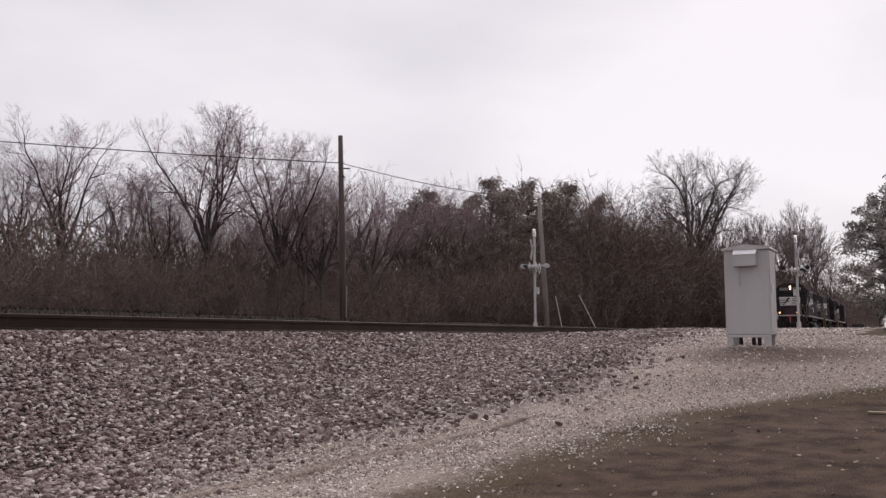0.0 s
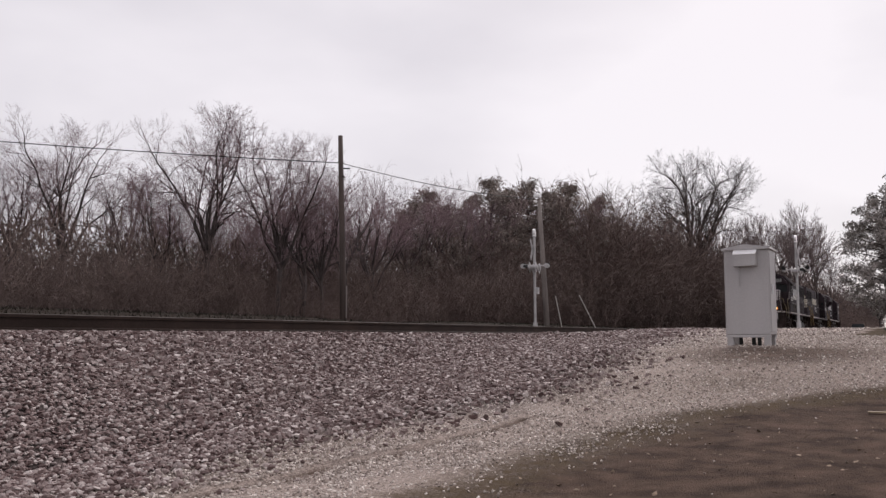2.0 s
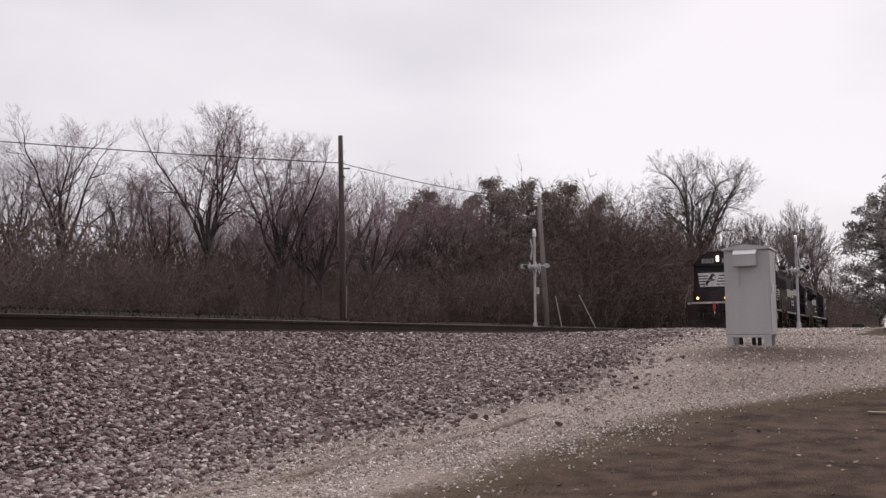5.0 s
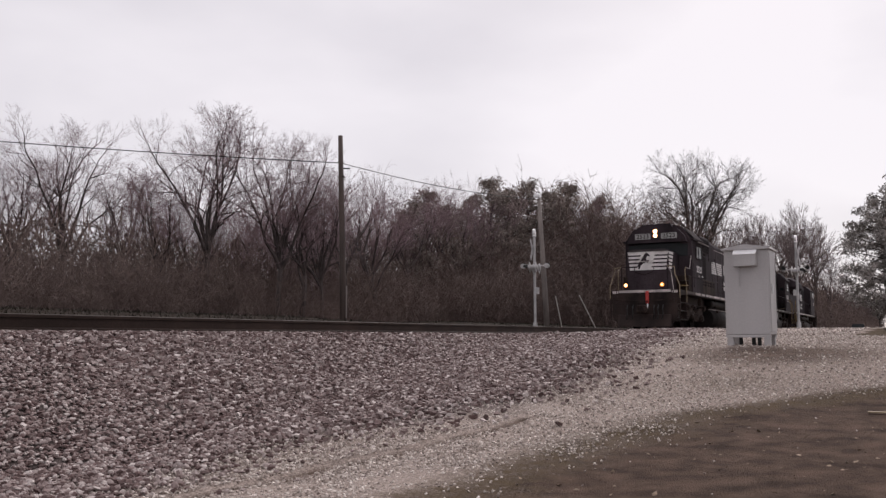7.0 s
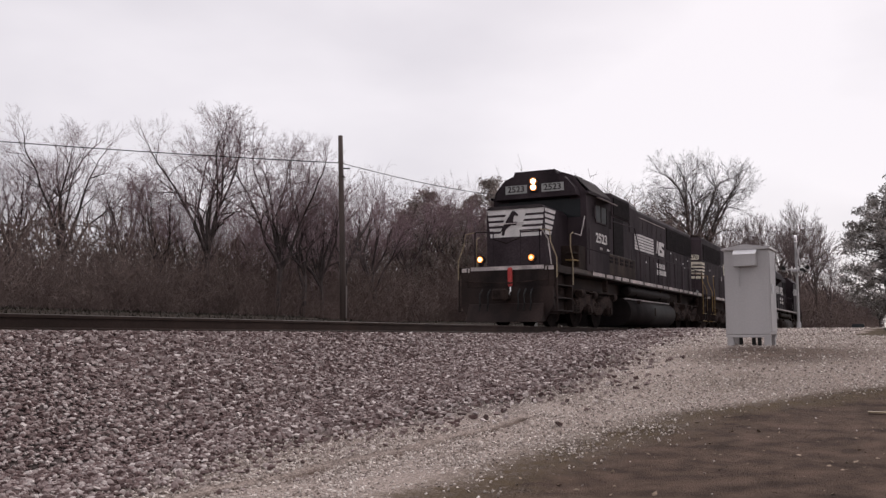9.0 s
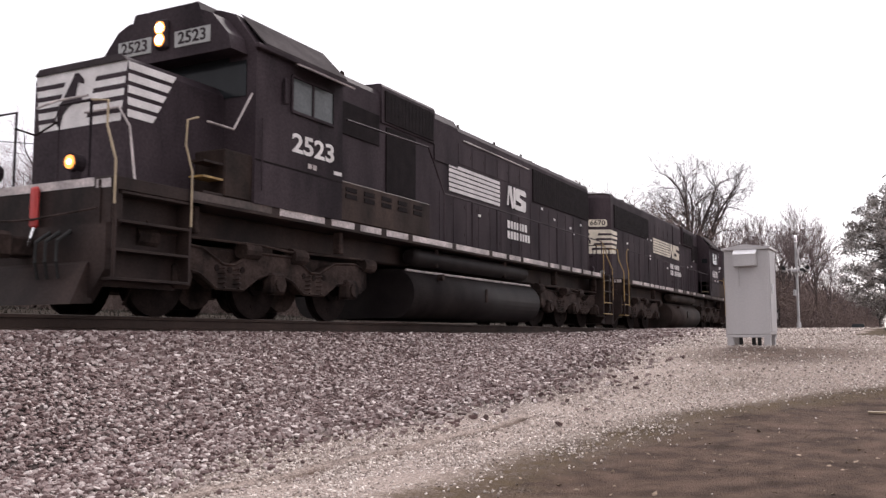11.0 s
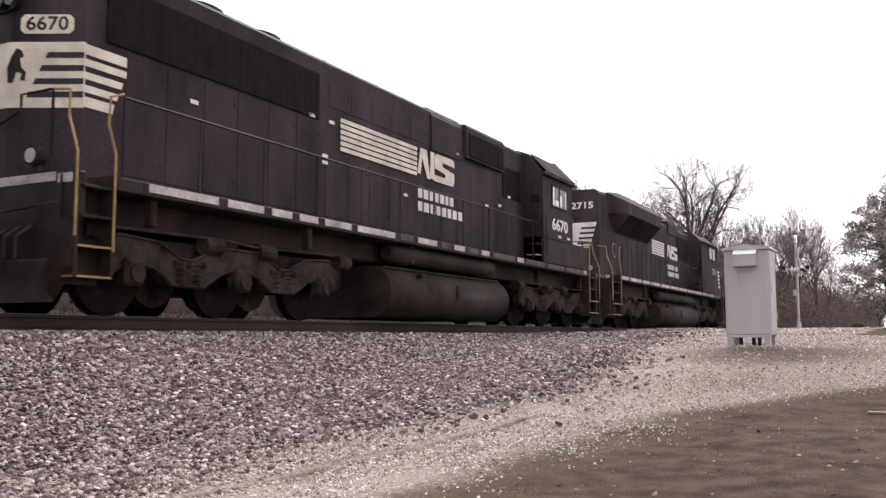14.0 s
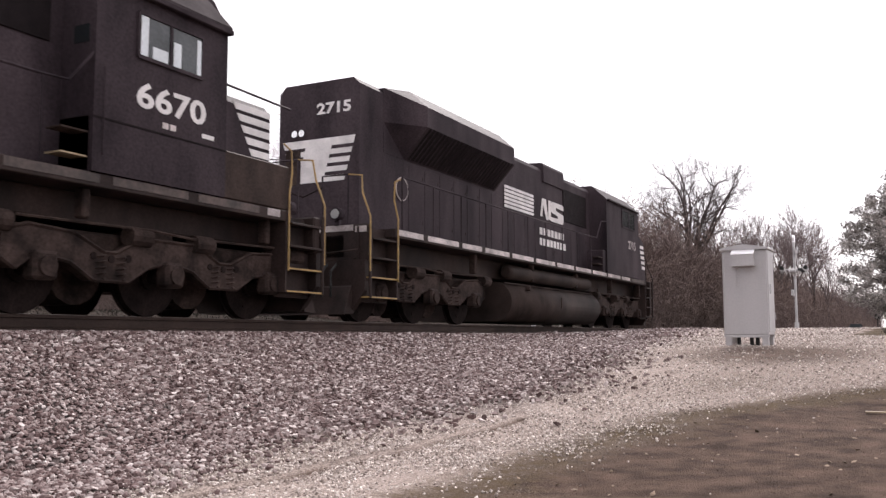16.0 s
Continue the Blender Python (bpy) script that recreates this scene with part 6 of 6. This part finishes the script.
def plant_woods():
    rng = random.Random(11)
    bare = [bare_tree(25, 11, 0.62, 0.05, top=6), bare_tree(6, 11, 0.55, 0.10, trunk=0.26), bare_tree(39, 11, 0.72, 0.0, trunk=0.3, top=6), bare_tree(33, 11, 0.45, 0.12, trunk=0.22, thick=0.016)]
    big = bare_tree(25, 18, 0.60, 0.02, 5, trunk=0.42, thick=0.033, min_r=0.016, skin=BARK)
    old = vase_tree(3, 23)
    dome = [vase_tree(14, 11, 0.95, 0.66, 0.0045, TWIG), vase_tree(27, 11, 0.62, 0.66, 0.0045, TWIG)]
    big_b = bare_tree(5, 18, 0.40, 0.14, trunk=0.26, thick=0.018, min_r=0.022, skin=TWIG_FAR)
    ever = [evergreen(5, 13, 6.0, CEDAR, "cedar_tree", "dark evergreen tree among the bare woods"), evergreen(6, 13, 7.5, CEDAR, "cedar_tree", "dark evergreen tree among the bare woods")]
    pine = evergreen(9, 11, 9.0, PINE, "pine_tree", "broad dark pine beside the road", 130, 0.115, 430)
    clumps = [brush_clump(40 + k, 50, 5.5, 4.4) for k in range(4)]
    # single trees: bearing, distance, height
    for b, d, h, k in ((36.5, 52, 10.2, 0), (39.6, 60, 12, 2), (33.5, 56, 10.8, 3), (31.4, 62, 11.2, 1), (28.2, 75, 13.2, 0), (26.2, 80, 14.0, 1), (24.6, 84, 14.2, 3), (20.4, 95, 16.0, 1), (18.2, 100, 16.5, 3), (16.2, 105, 15.8, 1), (35.0, 66, 11, 2), (30.0, 70, 11.5, 3), (37.3, 68, 10.6, 1), (32.6, 72, 11, 0), (45.2, 72, 10.5, 0), (40.6, 74, 10.5, 3)):
        x, y = spot(b, d)
        stand(bare[k], x, y, h / 11, rng.uniform(0, 360))
    for b, d, h, t, k in ((50.6, 51, 11.0, 20, 0), (53.4, 53, 9.4, 290, 1), (47.2, 54, 9.4, 250, 1), (45.2, 51, 8.2, 60, 1), (42.2, 50, 12.4, 200, 1), (37.9, 51, 12.2, 310, 1), (35.2, 53, 10.0, 80, 0)):
        x, y = spot(b, d)
        stand(dome[k], x, y, h / 11, t)
    for b, d, h, t, o in ((11.75, 118, 18.4, 200, old), (5.7, 178, 25.0, 80, big_b), (8.6, 150, 19.5, 140, big_b), (7.2, 160, 20.5, 20, big_b), (4.9, 205, 25.5, 250, big_b), (6.4, 190, 24, 310, big), (9.8, 140, 19, 10, big_b), (3.9, 240, 22, 60, big_b), (13.2, 130, 18, 120, big_b), (3.2, 300, 19, 60, big_b), (2.7, 380, 18, 160, big_b), (2.2, 460, 19, 160, big_b), (1.9, 540, 21, 100, big_b), (1.6, 640, 22, 30, big_b), (1.35, 760, 24, 210, big_b)):
        x, y = spot(b, d)
        stand(o, x, y, h / 18, t)
    for b, d, h, k in ((29.4, 74, 10.6, 0), (28.4, 78, 12.0, 1), (27.2, 80, 11.0, 1), (24.3, 84, 14.2, 1), (23.2, 86, 13.6, 0), (22.0, 90, 15.0, 0), (20.4, 92, 14.2, 1), (19.4, 96, 15.6, 1), (17.4, 102, 15.2, 0), (25.6, 90, 13.5, 0), (29.9, 74, 9.6, 1)):
        x, y = spot(b, d)
        stand(ever[k], x, y, h / 13, rng.uniform(0, 360), 1.0)
    # taller thickets and saplings where the woods close up towards the road
    for i in range(48):
        b = 21.6 - 0.26 * i + rng.uniform(-0.2, 0.2)
        x, y = spot(b, 90 + 0.8 * i + rng.uniform(-4, 9))
        h = float(np.interp(b, [9, 13.0, 14.4, 15.8, 19.6, 21.6], [12.2, 12.6, 15.0, 16.2, 16.6, 15.6]))
        stand(clumps[i % 4], x, y, h * rng.uniform(0.86, 1.04) / 5.5, rng.uniform(0, 360), 1.0)
    for i in range(14):
        b = 43.5 - 0.85 * i + rng.uniform(-0.3, 0.3)
        x, y = spot(b, 54 + 0.9 * i + rng.uniform(-3, 5))
        stand(bare[(1, 3)[i % 2]] if i % 3 else clumps[i % 4], x, y, rng.uniform(7.6, 9.2) / (11 if i % 3 else 6.5), rng.uniform(0, 360), 1.0)
    for b, d, h, s in ((-0.55, 66, 11.2, 0), (-2.6, 70, 13, 1)):
        x, y = spot(b, d)
        stand(pine, x, y, h / 11, 40 + 70 * s)
    # brush along the edge of the woods
    line_y = [10, 55, 90, 140, 210, 420]
    line_x = [-20, -20.5, -16, -10, -8.0, -8.0]
    tall = [4.0, 6.2, 12.0, 13.5, 14, 14]
    y = 8.0
    while y < 520:
        k = 1 + max(0, y - 60) / 70
        for row in range(3 if y < 110 else 2):
            x = float(np.interp(y, line_y, line_x)) - row * 2.6 * k + rng.uniform(-1.2, 1.2)
            h = float(np.interp(y, line_y, tall)) * rng.uniform(0.62, 1.05) * (0.8 + 0.13 * row)
            stand(clumps[rng.randrange(4)], x, y + rng.uniform(-1, 1), h / 5.5, rng.uniform(0, 360), 1.0)
        y += 2.5 * k
    for o in (*bare, *dome, old, big, big_b, *ever, pine, *clumps):
        for c in (*o.children_recursive, o):
            bpy.data.objects.remove(c)


plant_woods()


def deep_woods():
    """The far thickness of the woods: countless twigs behind the edge."""
    rng = np.random.default_rng(77)
    n = 120000
    y = 5 + 900 * rng.random(n) ** 2.6
    edge = np.interp(y, [5, 55, 90, 140, 210, 420], [-25, -25, -21, -15, -12, -12])
    x = edge - 14 * rng.random(n)
    top = np.interp(y, [5, 40, 60, 90, 140, 210, 420], [4.7, 5.2, 7.4, 13.0, 15, 15, 15]) * (0.85 + 0.2 * np.sin(y * 0.35) * np.sin(y * 0.13 + 1))
    z = 0.4 + top * rng.random(n) ** 1.1
    w = np.stack([rng.normal(0, 0.45, n), rng.normal(0, 0.45, n), rng.normal(0.9, 0.4, n)], 1)
    w /= np.linalg.norm(w, axis=1, keepdims=True)
    length = rng.uniform(0.5, 1.6, n) * (1 + y / 130)
    p = np.stack([x, y, z], 1)
    side = np.cross(w, rng.standard_normal((n, 3)))
    side /= np.linalg.norm(side, axis=1, keepdims=True)
    t = (0.03 + 0.00022 * y)[:, None]
    v = np.stack([p - side * t, p + side * t, p + w * length[:, None]], 1).reshape(-1, 3)
    bulk("deep_woods", v, np.arange(n * 3).reshape(-1, 3), BRUSH, "dense brown leafless woods behind the edge", "woods", "stuff")


deep_woods()


def grass_tufts():
    rng = np.random.default_rng(12)
    n = 26000
    y = 8 + 110 * rng.random(n) ** 1.3
    x = np.where(rng.random(n) < 0.72, rng.uniform(-21, -6.5, n), rng.uniform(10.5, 24, n))
    x = np.where((rng.random(n) < 0.08), rng.uniform(9.3, 14, n), x)
    keep = ~((y > 38) & (y < 48.5)) & ~((x > 0) & ((y < 23) | ((y > 36) & (y < 52))))
    x, y = x[keep], y[keep]
    n = len(x)
    z = lay(x, y)
    h = rng.uniform(0.05, 0.18, n)
    a = rng.random(n) * 6.283
    d = np.stack([np.cos(a), np.sin(a), 0 * a], 1) * 0.03
    p = np.stack([x, y, z - 0.03], 1)
    tip = p + np.stack([rng.normal(0, 0.08, n), rng.normal(0, 0.08, n), h], 1)
    bulk("grass", np.stack([p - d, p + d, tip], 1).reshape(-1, 3), np.arange(n * 3).reshape(-1, 3), GRASS, "dull grass beyond the track", "grass", "stuff")


def verge():
    """Green grass on the low bank beside the road."""
    rng = np.random.default_rng(21)
    n = 9000
    x, y = rng.uniform(9.6, 17, n), rng.uniform(48.5, 66, n)
    z = lay(x, y)
    a = rng.random(n) * 6.283
    d = np.stack([np.cos(a), np.sin(a), 0 * a], 1) * 0.05
    p = np.stack([x, y, z - 0.03], 1)
    tip = p + np.stack([rng.normal(0, 0.06, n), rng.normal(0, 0.06, n), rng.uniform(0.08, 0.2, n)], 1)
    bulk("verge_grass", np.stack([p - d, p + d, tip], 1).reshape(-1, 3), np.arange(n * 3).reshape(-1, 3), LAWN, "short green grass on the low bank beside the road", "grass", "stuff")


grass_tufts()
verge()


# ---- what moves ----
# place of the train along the track, seconds and metres
RUN = [(0.0, 89.75), (2.0, 74.75), (4.0, 59.75), (6.5, 40.86), (9.0, 22.12), (11.3, 4.28), (12.5, -4.78), (13.5, -12.34), (14.5, -19.84), (15.5, -27.25), (16.0, -30.97)]


def motions():
    for engine, back in ((LEAD, 0.75), (MIDDLE, 22.65), (REAR, 43.9)):
        walk(engine, [(t, pose(0, s + back, 0)) for t, s in RUN])
    # each wheelset rolls with the rail: 0.535 m radius
    times = [k / 10 for k in range(161)]
    where = np.interp(times, [t for t, s in RUN], [s for t, s in RUN])
    for wheel, y in WHEELS:
        rows = [(t, Matrix.Translation((0, y, 0.535)) @ Matrix.Rotation((89.75 - s) / 0.535, 4, "X")) for t, s in zip(times, where)]
        walk(wheel, rows)


motions()
